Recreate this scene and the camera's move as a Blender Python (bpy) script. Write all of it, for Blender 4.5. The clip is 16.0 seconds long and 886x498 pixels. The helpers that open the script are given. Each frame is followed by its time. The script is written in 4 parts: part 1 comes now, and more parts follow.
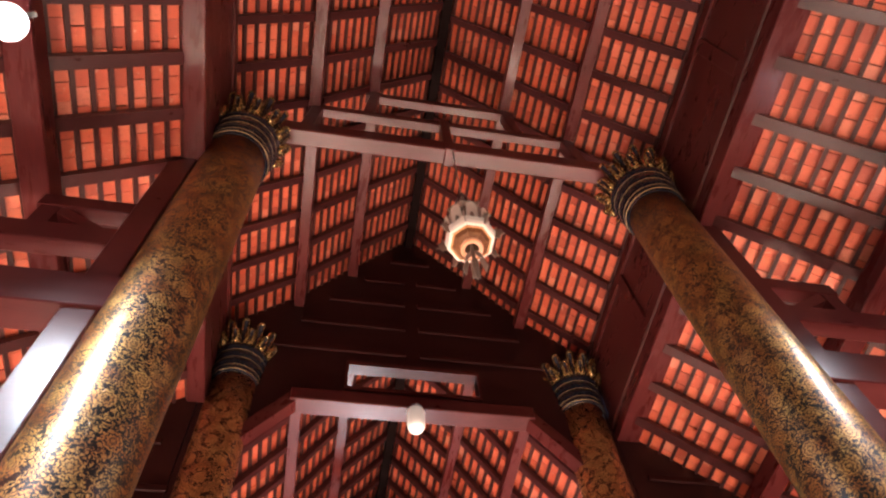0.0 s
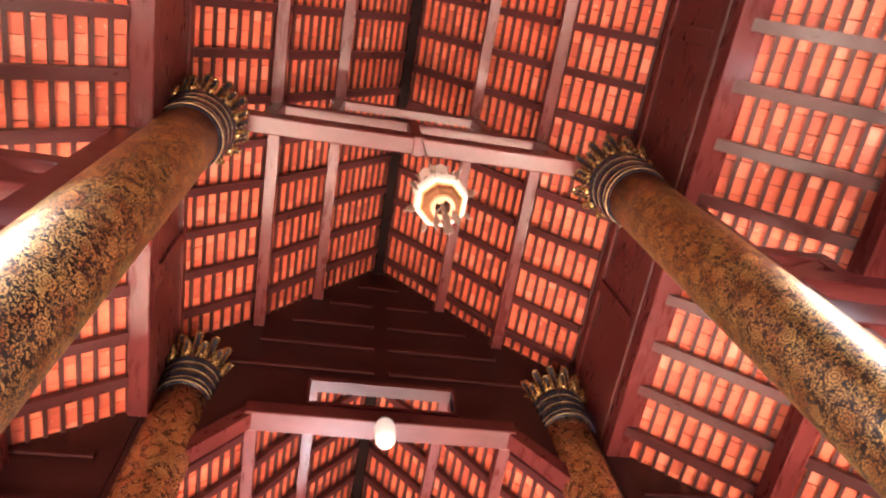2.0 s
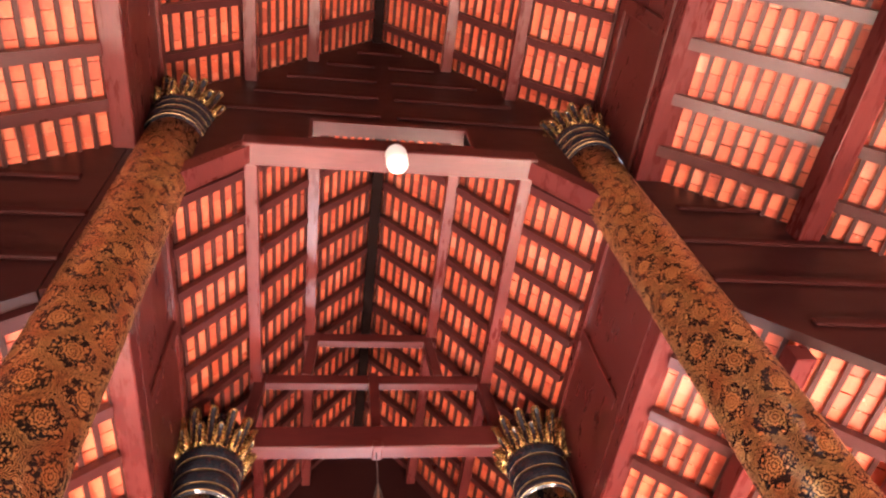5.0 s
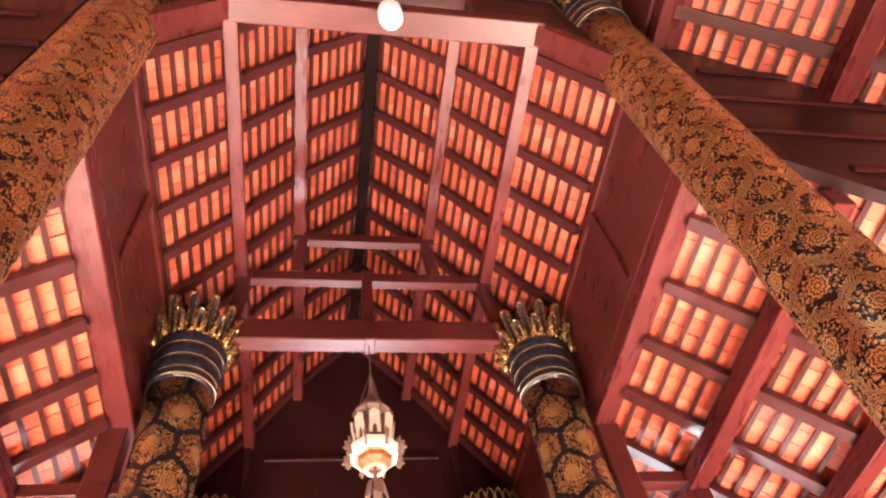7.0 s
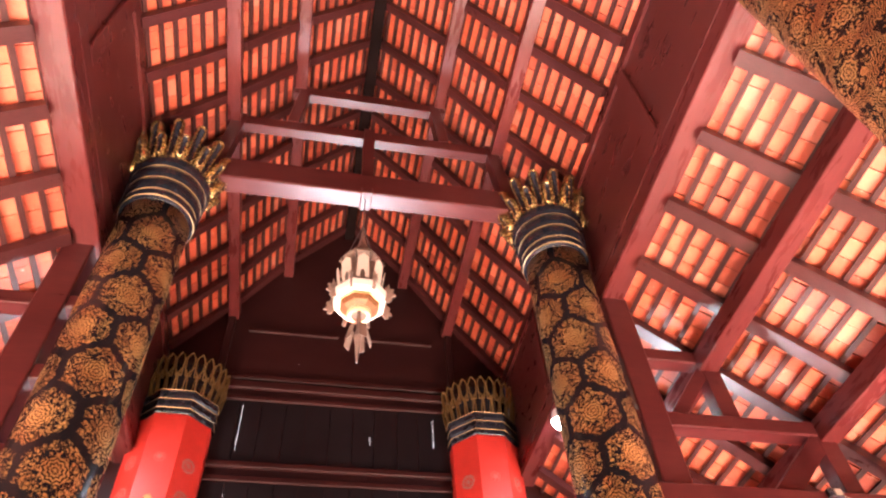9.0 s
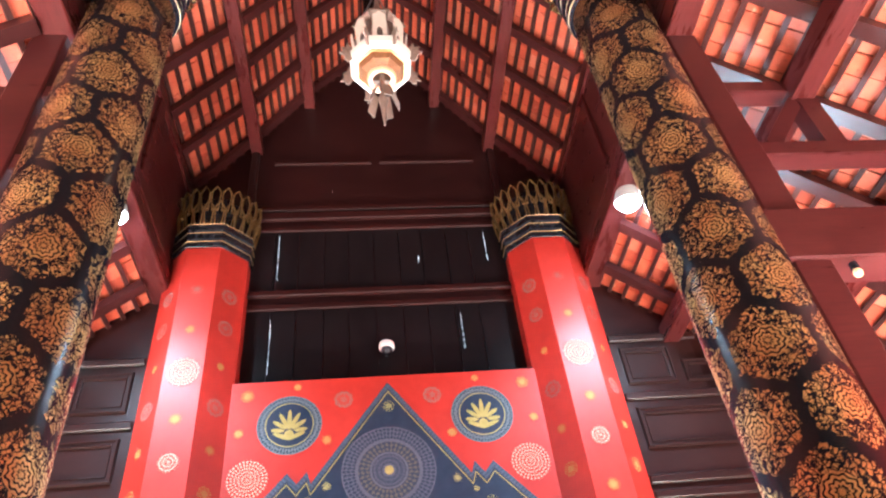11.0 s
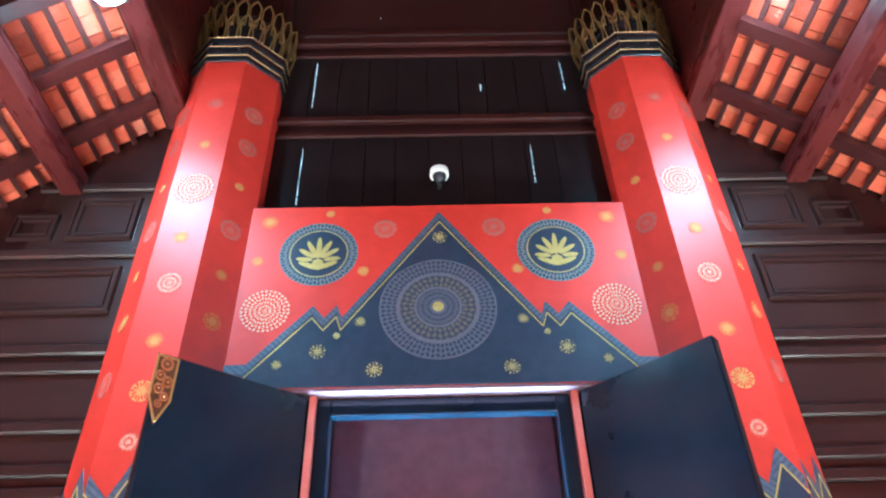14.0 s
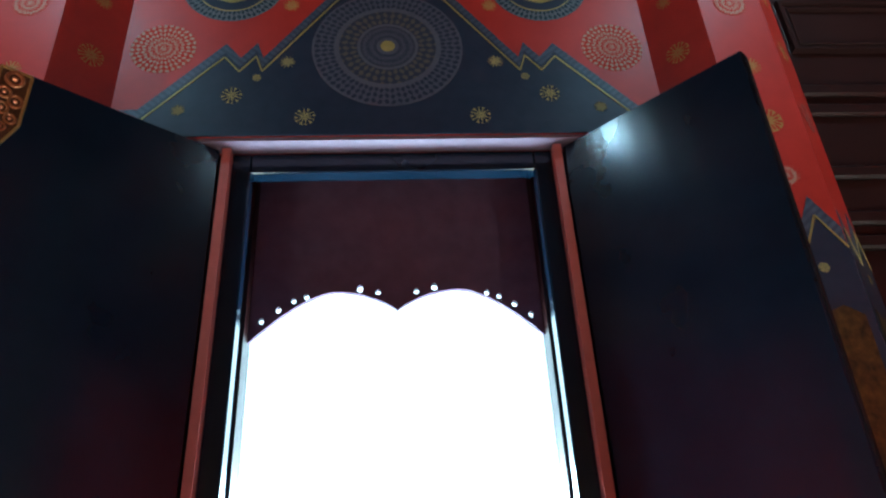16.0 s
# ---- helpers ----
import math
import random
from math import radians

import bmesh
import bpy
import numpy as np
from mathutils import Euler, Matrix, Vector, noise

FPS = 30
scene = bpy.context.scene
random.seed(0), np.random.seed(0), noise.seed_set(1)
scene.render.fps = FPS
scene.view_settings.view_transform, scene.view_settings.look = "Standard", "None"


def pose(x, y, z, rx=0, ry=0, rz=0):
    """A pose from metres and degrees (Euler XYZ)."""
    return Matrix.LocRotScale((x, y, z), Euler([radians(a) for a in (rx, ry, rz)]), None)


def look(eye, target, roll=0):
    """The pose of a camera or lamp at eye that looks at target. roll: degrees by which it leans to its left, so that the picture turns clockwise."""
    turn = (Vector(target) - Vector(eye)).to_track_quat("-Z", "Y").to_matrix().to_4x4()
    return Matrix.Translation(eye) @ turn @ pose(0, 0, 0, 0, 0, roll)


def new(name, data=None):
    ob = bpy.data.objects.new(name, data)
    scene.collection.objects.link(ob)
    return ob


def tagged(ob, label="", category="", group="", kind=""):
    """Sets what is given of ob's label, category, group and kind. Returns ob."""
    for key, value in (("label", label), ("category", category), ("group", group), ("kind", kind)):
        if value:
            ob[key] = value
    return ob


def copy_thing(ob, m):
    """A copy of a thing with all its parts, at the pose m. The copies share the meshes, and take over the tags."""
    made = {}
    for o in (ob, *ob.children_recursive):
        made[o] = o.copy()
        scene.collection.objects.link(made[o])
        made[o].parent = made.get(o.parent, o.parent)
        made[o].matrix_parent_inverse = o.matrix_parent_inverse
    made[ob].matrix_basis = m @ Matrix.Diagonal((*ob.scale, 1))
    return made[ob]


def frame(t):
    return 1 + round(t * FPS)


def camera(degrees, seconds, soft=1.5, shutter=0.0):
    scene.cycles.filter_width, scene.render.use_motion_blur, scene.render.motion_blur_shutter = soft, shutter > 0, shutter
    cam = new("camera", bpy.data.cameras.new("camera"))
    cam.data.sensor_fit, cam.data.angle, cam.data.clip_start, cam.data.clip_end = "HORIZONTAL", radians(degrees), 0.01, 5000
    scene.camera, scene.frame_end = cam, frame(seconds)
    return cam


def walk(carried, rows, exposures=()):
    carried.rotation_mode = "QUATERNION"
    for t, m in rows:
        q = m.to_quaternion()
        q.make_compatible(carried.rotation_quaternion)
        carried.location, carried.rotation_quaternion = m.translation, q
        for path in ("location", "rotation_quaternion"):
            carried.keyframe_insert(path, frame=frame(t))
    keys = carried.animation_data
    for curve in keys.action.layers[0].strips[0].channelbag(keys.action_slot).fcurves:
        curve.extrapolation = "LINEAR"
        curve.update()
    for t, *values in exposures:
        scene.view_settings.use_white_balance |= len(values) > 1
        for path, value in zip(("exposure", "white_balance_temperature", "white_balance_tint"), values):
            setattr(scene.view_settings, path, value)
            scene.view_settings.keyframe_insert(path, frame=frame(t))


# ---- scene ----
cam = camera(64.6, 16.0, soft=2.3)
METRES, EYE, TILT, LEAN, TURN = 8.0, 1.5, 0.0, 0.0, -15.5
ROWS = [
    (0.0, 0.0, 0.0, 0.0, 6.11, 60.79, 3.43),
    (0.5, 0.0082, 0.026, 0.0009, 6.26, 64.65, 2.95),
    (1.0, -0.0002, 0.0621, 0.0028, 3.78, 65.13, 4.71),
    (1.5, -0.0068, 0.0898, 0.004, 4.23, 66.38, 6.39),
    (2.0, -0.0094, 0.1257, 0.0043, 5.92, 67.76, 5.74),
    (2.5, -0.0131, 0.1615, 0.0015, 5.53, 63.62, 7.27),
    (3.0, -0.0239, 0.1953, 0.001, 4.87, 62.49, 6.45),
    (3.5, -0.0302, 0.229, 0.0002, 4.69, 62.41, 3.7),
    (4.0, -0.0343, 0.2588, -0.0014, 7.09, 60.13, 6.31),
    (6.5, -0.0692, 0.3936, -0.0078, 8.96, 56.64, 7.15),
    (7.0, -0.0639, 0.4262, -0.0089, 8.32, 55.03, 6.91),
    (7.5, -0.0624, 0.4551, -0.012, 6.43, 52.56, 5.51),
    (8.0, -0.0663, 0.4859, -0.0104, 1.15, 53.06, 4.21),
    (8.5, -0.0712, 0.5105, -0.0136, 2.71, 51.81, 4.78),
    (9.0, -0.0717, 0.5422, -0.015, 4.75, 50.26, 3.19),
    (9.5, -0.0729, 0.5731, -0.0171, 5.5, 47.92, 4.09),
    (10.0, -0.0825, 0.6075, -0.0178, 7.17, 44.75, 6.19),
    (12.5, -0.0979, 0.7576, -0.0235, 16.14, 39.5, 2.14),
    (13.0, -0.1081, 0.7869, -0.0244, 15.74, 38.68, 1.77),
    (13.5, -0.1215, 0.8114, -0.0239, 15.25, 37.99, 2.75),
    (14.0, -0.1274, 0.8455, -0.0253, 15.39, 37.48, 1.45),
    (14.5, -0.1344, 0.8738, -0.0268, 15.91, 35.61, 1.95),
    (15.0, -0.148, 0.9056, -0.0261, 13.99, 34.26, 3.78),
    (15.5, -0.1522, 0.9384, -0.03, 13.84, 33.26, 3.53),
    (16.0, -0.1544, 0.9727, -0.0401, 12.87, 27.95, 2.8),
]
walk(cam, [(t, pose(0, 0, EYE, TILT, LEAN, TURN) @ pose(METRES * x, METRES * y, METRES * z, 90 + pitch, roll, yaw)) for t, x, y, z, yaw, pitch, roll in ROWS],
     [(0.0, 0.0, 6500, 11), (0.5, 0.46, 6500, 11), (1.0, 0.72, 6500, 12), (2.0, 1.05, 6550, 12), (4.0, 1.1, 6550, 12), (8.0, 1.17, 6500, 12), (10.0, 1.2, 5800, 5),
      (12.5, 0.95, 4250, -24), (14.5, 0.74, 4200, -25), (15.0, 0.42, 4250, -25), (15.5, -0.22, 4450, -24), (16.0, -1.5, 4700, -22)])

# ---- world, sun, lamps ----
X0 = 0.88                      # the nave's axis
world = bpy.data.worlds.new("sky")
world.use_nodes = True
scene.world = world
wn = world.node_tree.nodes
sky = wn.new("ShaderNodeTexSky")
sky.sky_type, sky.sun_disc = "NISHITA", False
sky.sun_elevation, sky.sun_rotation = radians(48), radians(20)
world.node_tree.links.new(sky.outputs[0], wn["Background"].inputs[0])
wn["Background"].inputs[1].default_value = 0.13
sun = new("sun", bpy.data.lights.new("sun", "SUN"))
sun.data.energy, sun.data.angle, sun.data.color = 4.0, radians(0.5), (1, 0.95, 0.88)
sun.matrix_world = look((0, 0, 30), (-5, -13.7, 14))


def lamp(name, loc, target, watts, size, colour):
    light = bpy.data.lights.new(name, "AREA")
    light.shape, light.size, light.energy, light.color = "DISK", size, watts, colour
    ob = new(name, light)
    ob.matrix_world = look(loc, target)
    return ob


WARM = (1.0, 0.77, 0.62)
COOL = (0.78, 0.88, 1.0)

# ---- materials ----


class Nodes:
    """Short names for building a node material."""

    def __init__(self, name, rough=0.5, metal=0.0):
        self.mat = bpy.data.materials.new(name)
        self.mat.use_nodes = True
        self.tree = self.mat.node_tree
        self.bsdf = self.tree.nodes["Principled BSDF"]
        self.bsdf.inputs["Roughness"].default_value = rough
        self.bsdf.inputs["Metallic"].default_value = metal

    def add(self, kind, **values):
        node = self.tree.nodes.new(kind)
        for key, value in values.items():
            setattr(node, key, value)
        return node

    def put(self, socket, value):
        if isinstance(value, bpy.types.NodeSocket):
            self.tree.links.new(value, socket)
        else:
            socket.default_value = value

    def math(self, op, a, b=0.0, c=0.0):
        node = self.add("ShaderNodeMath", operation=op)
        for s, v in zip(node.inputs, (a, b, c)):
            self.put(s, v)
        return node.outputs[0]

    def coords(self, kind="Object", scale=(1, 1, 1)):
        node = self.add("ShaderNodeMapping")
        self.put(node.inputs["Vector"], self.add("ShaderNodeTexCoord").outputs[kind])
        node.inputs["Scale"].default_value = scale
        return node.outputs[0]

    def noise(self, vec, scale, detail=4.0, rough=0.55, distort=0.0):
        node = self.add("ShaderNodeTexNoise")
        for key, v in (("Vector", vec), ("Scale", scale), ("Detail", detail), ("Roughness", rough), ("Distortion", distort)):
            self.put(node.inputs[key], v)
        return node.outputs["Fac"]

    def ramp(self, fac, *stops):
        node = self.add("ShaderNodeValToRGB")
        els = node.color_ramp.elements
        while len(els) < len(stops):
            els.new(0.5)
        for el, (pos, col) in zip(els, stops):
            el.position, el.color = pos, (*col, 1) if len(col) == 3 else col
        self.put(node.inputs[0], fac)
        return node.outputs[0]

    def mix(self, fac, a, b, blend="MIX"):
        node = self.add("ShaderNodeMix", data_type="RGBA", blend_type=blend)
        self.put(node.inputs[0], fac)
        for s, v in ((node.inputs[6], a), (node.inputs[7], b)):
            self.put(s, (*v, 1) if isinstance(v, tuple) else v)
        return node.outputs[2]

    def colour(self, value):
        self.put(self.bsdf.inputs["Base Color"], (*value, 1) if isinstance(value, tuple) else value)

    def rough(self, value):
        self.put(self.bsdf.inputs["Roughness"], value)

    def bump(self, height, strength=0.3, distance=0.01):
        node = self.add("ShaderNodeBump")
        node.inputs["Strength"].default_value, node.inputs["Distance"].default_value = strength, distance
        self.put(node.inputs["Height"], height)
        self.put(self.bsdf.inputs["Normal"], node.outputs[0])


def wood(name, low, mid, high, rough=0.38, stretch=(1, 1, 1), gloss=0.3):
    """Oiled, stained timber: faint long grain, broad stains and a worn satin sheen."""
    m = Nodes(name, rough)
    grain = m.noise(m.coords("Object", stretch), 9, 5, 0.55, 0.4)
    stain = m.noise(m.coords(), 1.1, 4, 0.6)
    smear = m.noise(m.coords("Object", tuple(1 + 0.25 * (k - 1) for k in stretch)), 2.4, 3, 0.6)
    fac = m.math("ADD", m.math("MULTIPLY", grain, 0.26), m.math("ADD", m.math("MULTIPLY", stain, 0.5), m.math("MULTIPLY", smear, 0.24)))
    m.colour(m.ramp(fac, (0.3, low), (0.5, mid), (0.72, high)))
    m.rough(m.math("ADD", m.math("ADD", m.math("MULTIPLY", grain, 0.08), m.math("MULTIPLY", smear, 0.22)), rough - 0.15))
    m.bump(grain, 0.045, 0.004)
    m.bsdf.inputs["Specular IOR Level"].default_value = gloss
    return m.mat


M_BEAM_Y = wood("red stained timber along", (0.042, 0.007, 0.0075), (0.075, 0.013, 0.0125), (0.115, 0.024, 0.021), 0.29, (14, 0.8, 14), 0.30)
M_BEAM_X = wood("red stained timber across", (0.034, 0.006, 0.0065), (0.060, 0.011, 0.011), (0.095, 0.020, 0.018), 0.32, (0.8, 14, 14), 0.30)
# darkened to hold the shade of the unlit gable; M_FRONT is the lit tone
M_PANEL = wood("shade-dark panelled boards", (0.011, 0.0026, 0.0026), (0.020, 0.0044, 0.0043), (0.034, 0.0080, 0.0075), 0.42, (1.2, 14, 9))
M_CLERE = wood("brown red painted boards", (0.045, 0.0085, 0.008), (0.070, 0.013, 0.012), (0.10, 0.021, 0.018), 0.30, (9, 1.2, 9), 0.4)
M_RAFTER = wood("dark rafter timber", (0.024, 0.006, 0.006), (0.044, 0.010, 0.010), (0.072, 0.019, 0.019), 0.32, (3, 14, 3), 0.42)
M_BATTEN = wood("dark batten timber", (0.024, 0.007, 0.006), (0.048, 0.014, 0.013), (0.085, 0.028, 0.026), 0.45, (14, 1, 14), 0.3)
M_RAIL = wood("dull red rail", (0.016, 0.0036, 0.0034), (0.028, 0.0058, 0.0054), (0.046, 0.010, 0.009), 0.5, (1.2, 14, 9), 0.14)
# near-black colour carries the shade under the roof apex
M_RIDGE_SHADE = wood("shade-dark ridge timber", (0.004, 0.0022, 0.002), (0.007, 0.003, 0.0028), (0.012, 0.005, 0.0045), 0.8, (14, 1, 14), 0.04)
M_FRONT = wood("brown panelled front boards, lit tone", (0.020, 0.008, 0.0076), (0.028, 0.0108, 0.010), (0.038, 0.015, 0.0138), 0.36, (1.2, 6, 6), 0.36)
M_NIGHT = wood("near-black boards", (0.004, 0.0028, 0.0036), (0.0075, 0.005, 0.006), (0.014, 0.009, 0.011), 0.36, (14, 14, 1.2))


def tile_material(single):
    m = Nodes("fired clay roof tile", 0.58)
    vec = m.coords()
    rnd = m.add("ShaderNodeObjectInfo").outputs["Random"] if single else m.add("ShaderNodeNewGeometry").outputs["Random Per Island"]
    spots = m.noise(vec, 38, 5, 0.65)
    blot = m.noise(vec, 4.5, 3)
    base = m.ramp(rnd, (0.0, (0.30, 0.050, 0.026)), (0.3, (0.47, 0.082, 0.038)), (0.75, (0.56, 0.108, 0.050)), (0.93, (0.60, 0.140, 0.074)), (1.0, (0.56, 0.175, 0.108)))
    col = m.mix(m.math("MULTIPLY", m.math("GREATER_THAN", spots, 0.60), 0.35), base, (0.26, 0.07, 0.035))
    col = m.mix(m.ramp(blot, (0.55, (0, 0, 0)), (0.75, (0.35, 0.35, 0.35))), col, (0.60, 0.20, 0.10))
    crumbs = m.noise(vec, 21, 2, 0.5, 0.5)
    col = m.mix(m.math("MULTIPLY", m.math("GREATER_THAN", crumbs, 0.70), 0.5), col, (0.66, 0.34, 0.24))
    col = m.mix(m.math("MULTIPLY", m.math("LESS_THAN", crumbs, 0.29), 0.45), col, (0.16, 0.04, 0.025))
    m.colour(col)
    m.rough(m.math("ADD", 0.38, m.math("MULTIPLY", blot, 0.4)))
    m.bump(m.math("ADD", spots, m.math("MULTIPLY", crumbs, 1.5)), 0.4, 0.008)
    return m.mat


M_TILE, M_TILE_PIECE = tile_material(False), tile_material(True)
# clay with the shade of the tile gaps put into its colour
M_GAP_SHADE = wood("clay darkened for gap shade", (0.05, 0.014, 0.010), (0.085, 0.022, 0.014), (0.13, 0.035, 0.022), 0.85, (3, 3, 3), 0.1)


def stencil_column(name, around, radius, rise, border, pitch, heart_r, fine, vein, scroll, wear, dark, low, high, rub_colour, blot=0.1, sheen=0.2, flake=40, scallop=0.008):
    """Gilt stencil on lacquer: staggered cartouches with lined borders (pitch 0: a plain dark gap), ringed hearts and curling leaves, rubbed thin in places."""
    m = Nodes(name, 0.25)
    uv = m.add("ShaderNodeTexCoord").outputs["UV"]

    def bent(scale, amount):
        wob = m.add("ShaderNodeTexNoise")
        m.put(wob.inputs["Vector"], uv)
        wob.inputs["Scale"].default_value = scale
        out = m.add("ShaderNodeVectorMath", operation="MULTIPLY_ADD")
        m.put(out.inputs[0], wob.outputs["Color"])
        out.inputs[1].default_value = (amount, amount, 0)
        m.put(out.inputs[2], uv)
        return out.outputs[0]

    def either(pick, p, q):
        return m.math("ADD", m.math("MULTIPLY", pick, p), m.math("MULTIPLY", m.math("SUBTRACT", 1.0, pick), q))
    xyz = m.add("ShaderNodeSeparateXYZ")
    m.put(xyz.inputs[0], bent(9, 0.03))
    a, b = 2 * math.pi * radius / around, rise
    lens, angs, rims = [], [], []
    for off in (0.0, 0.5):
        p = [m.math("MULTIPLY", m.math("SUBTRACT", m.math("FRACT", m.math("ADD", m.math("DIVIDE", xyz.outputs[i], q), off)), 0.5), q) for i, q in ((0, a), (1, b))]
        lens.append(m.math("SQRT", m.math("ADD", m.math("MULTIPLY", p[0], p[0]), m.math("MULTIPLY", p[1], p[1]))))
        angs.append(m.math("ARCTAN2", p[1], p[0]))
        rims.append(m.math("SUBTRACT", a, m.math("MULTIPLY", m.math("ABSOLUTE", p[0]), 2.0)))
    near = m.math("LESS_THAN", lens[0], lens[1])
    r = m.math("MINIMUM", lens[0], lens[1])
    ang = either(near, angs[0], angs[1])
    gap = m.math("MINIMUM", m.math("ABSOLUTE", m.math("SUBTRACT", lens[0], lens[1])), either(near, rims[0], rims[1]))
    gap = m.math("ADD", gap, m.math("MULTIPLY", m.math("SINE", m.math("MULTIPLY", ang, 18.0)), scallop))
    inside = m.math("GREATER_THAN", gap, border)
    leaves = m.add("ShaderNodeTexVoronoi", feature="DISTANCE_TO_EDGE")
    m.put(leaves.inputs["Vector"], bent(30, 0.05))
    leaves.inputs["Scale"].default_value = fine
    curls = m.noise(uv, fine * 0.62, 1.0, 0.4, 1.6)
    ribs = m.math("GREATER_THAN", m.math("ABSOLUTE", m.math("SUBTRACT", curls, 0.5)), scroll)
    leafy = m.math("MULTIPLY", m.math("GREATER_THAN", leaves.outputs["Distance"], vein), ribs)
    wave = m.math("ADD", m.math("MULTIPLY", r, 300.0), m.math("MULTIPLY", m.math("SINE", m.math("MULTIPLY", ang, 10.0)), 1.3))
    rings = m.math("GREATER_THAN", m.math("SINE", wave), -0.30)
    fill = either(m.math("LESS_THAN", r, heart_r), rings, leafy)
    gilt = m.math("MULTIPLY", inside, fill)
    if pitch:
        lines = m.math("GREATER_THAN", m.math("SINE", m.math("MULTIPLY", gap, 2 * math.pi / pitch)), 0.05)
        gilt = m.math("MAXIMUM", gilt, m.math("MULTIPLY", m.math("SUBTRACT", 1.0, inside), lines))
    rub = m.noise(uv, 3.0, 5, 0.65)
    speck = m.noise(uv, flake, 4, 0.7, 0.8)
    kept = m.math("GREATER_THAN", either(blot, rub, speck), wear)
    gilt = m.math("MULTIPLY", gilt, kept)
    tone = m.noise(uv, 5, 4)
    height = m.add("ShaderNodeSeparateXYZ")
    m.put(height.inputs[0], uv)
    faded = m.math("MULTIPLY", m.math("MULTIPLY_ADD", height.outputs[1], 0.4, -1.9), m.math("MULTIPLY", rub, 2.0))
    under = m.mix(m.ramp(rub, (0.45, (0, 0, 0)), (0.68, (1, 1, 1))), dark, rub_colour)
    if pitch:
        under = m.mix(m.ramp(faded, (0.0, (0, 0, 0)), (1.0, (0.6, 0.6, 0.6))), under, (0.11, 0.036, 0.016))
    m.colour(m.mix(gilt, under, m.ramp(tone, (0.35, low), (0.65, high))))
    m.put(m.bsdf.inputs["Metallic"], m.math("MULTIPLY", gilt, 0.72))
    m.rough(m.math("ADD", m.math("MULTIPLY", gilt, 0.14), m.math("ADD", sheen, m.math("MULTIPLY", speck, 0.12))))
    m.bump(gilt, 0.3, 0.003)
    return m.mat


BLK = (0.006, 0.006, 0.008)
M_GILT_A = stencil_column("worn gilt stencil lacquer", 7, 0.262, 0.40, 0.020, 0.020, 0.050, 36, 0.095, 0.050, 0.40, (0.007, 0.005, 0.004), (0.42, 0.17, 0.055), (0.70, 0.43, 0.14), (0.035, 0.013, 0.008), 0.12, 0.26, 34)
M_GILT_B = stencil_column("gilt stencil lacquer", 5, 0.245, 0.46, 0.052, 0.021, 0.060, 32, 0.11, 0.056, 0.38, (0.008, 0.005, 0.004), (0.52, 0.20, 0.065), (0.74, 0.40, 0.14), (0.03, 0.011, 0.007), 0.12, 0.20, 36, 0.012)
M_CELL = stencil_column("black lacquer with gilt rosettes", 4, 0.245, 0.62, 0.048, 0.0, 0.070, 46, 0.11, 0.040, 0.37, BLK, (0.52, 0.24, 0.075), (0.80, 0.49, 0.17), BLK, 0.1, 0.19, 56, 0.010)


def simple(name, low, high, rough=0.5, metal=0.0, scale=12, coat=0.0, bump=0.12):
    m = Nodes(name, rough, metal)
    f = m.noise(m.coords(), scale, 5, 0.6)
    g = m.noise(m.coords(), scale * 0.13, 3)
    fac = m.math("ADD", m.math("MULTIPLY", f, 0.5), m.math("MULTIPLY", g, 0.5))
    m.colour(m.ramp(fac, (0.35, low), (0.65, high)))
    m.rough(m.math("ADD", m.math("MULTIPLY", f, 0.16), rough - 0.08))
    m.bump(f, bump, 0.004)
    m.bsdf.inputs["Coat Weight"].default_value = coat
    return m.mat


M_OCHRE = simple("dull gilt line", (0.12, 0.060, 0.02), (0.22, 0.12, 0.04), 0.42, 0.4, 30)
M_GOLD = simple("gilt", (0.52, 0.30, 0.09), (0.74, 0.47, 0.17), 0.32, 0.8, 30)
M_CROWN = simple("dull old gilt", (0.20, 0.115, 0.042), (0.36, 0.215, 0.08), 0.36, 0.6, 30)
M_PETAL = simple("polished old gilt", (0.24, 0.135, 0.052), (0.46, 0.29, 0.12), 0.26, 0.8, 26)
M_BLACK = simple("black lacquer", (0.010, 0.010, 0.014), (0.022, 0.022, 0.030), 0.24, 0.0, 20)
M_COLLAR = simple("blue black lacquer collar", (0.005, 0.006, 0.009), (0.013, 0.014, 0.020), 0.20, 0.0, 20)
M_ORANGE = simple("orange gilt carving work", (0.30, 0.10, 0.03), (0.50, 0.22, 0.07), 0.42, 0.4, 40)
M_RED = simple("red lacquer", (0.46, 0.022, 0.014), (0.58, 0.034, 0.022), 0.52, 0.0, 9, 0.0, 0.05)
M_RED.node_tree.nodes["Principled BSDF"].inputs["Specular IOR Level"].default_value = 0.45
M_BLUE = simple("dark blue paint", (0.018, 0.028, 0.058), (0.034, 0.046, 0.085), 0.42, 0.0, 14)


def lacquer_door():
    """Hand-brushed blue black lacquer: near mirror gloss with faint upright brush waves and dull patches."""
    m = Nodes("blue black lacquer", 0.12)
    brush = m.noise(m.coords("Object", (30, 30, 0.8)), 1.0, 3, 0.5)
    cloud = m.noise(m.coords(), 2.2, 4, 0.6)
    m.colour(m.ramp(cloud, (0.3, (0.005, 0.011, 0.024)), (0.7, (0.010, 0.019, 0.038))))
    m.rough(m.math("ADD", 0.06, m.math("MULTIPLY", m.math("ADD", cloud, brush), 0.10)))
    m.bump(m.math("ADD", m.math("MULTIPLY", brush, 0.6), cloud), 0.10, 0.01)
    return m.mat


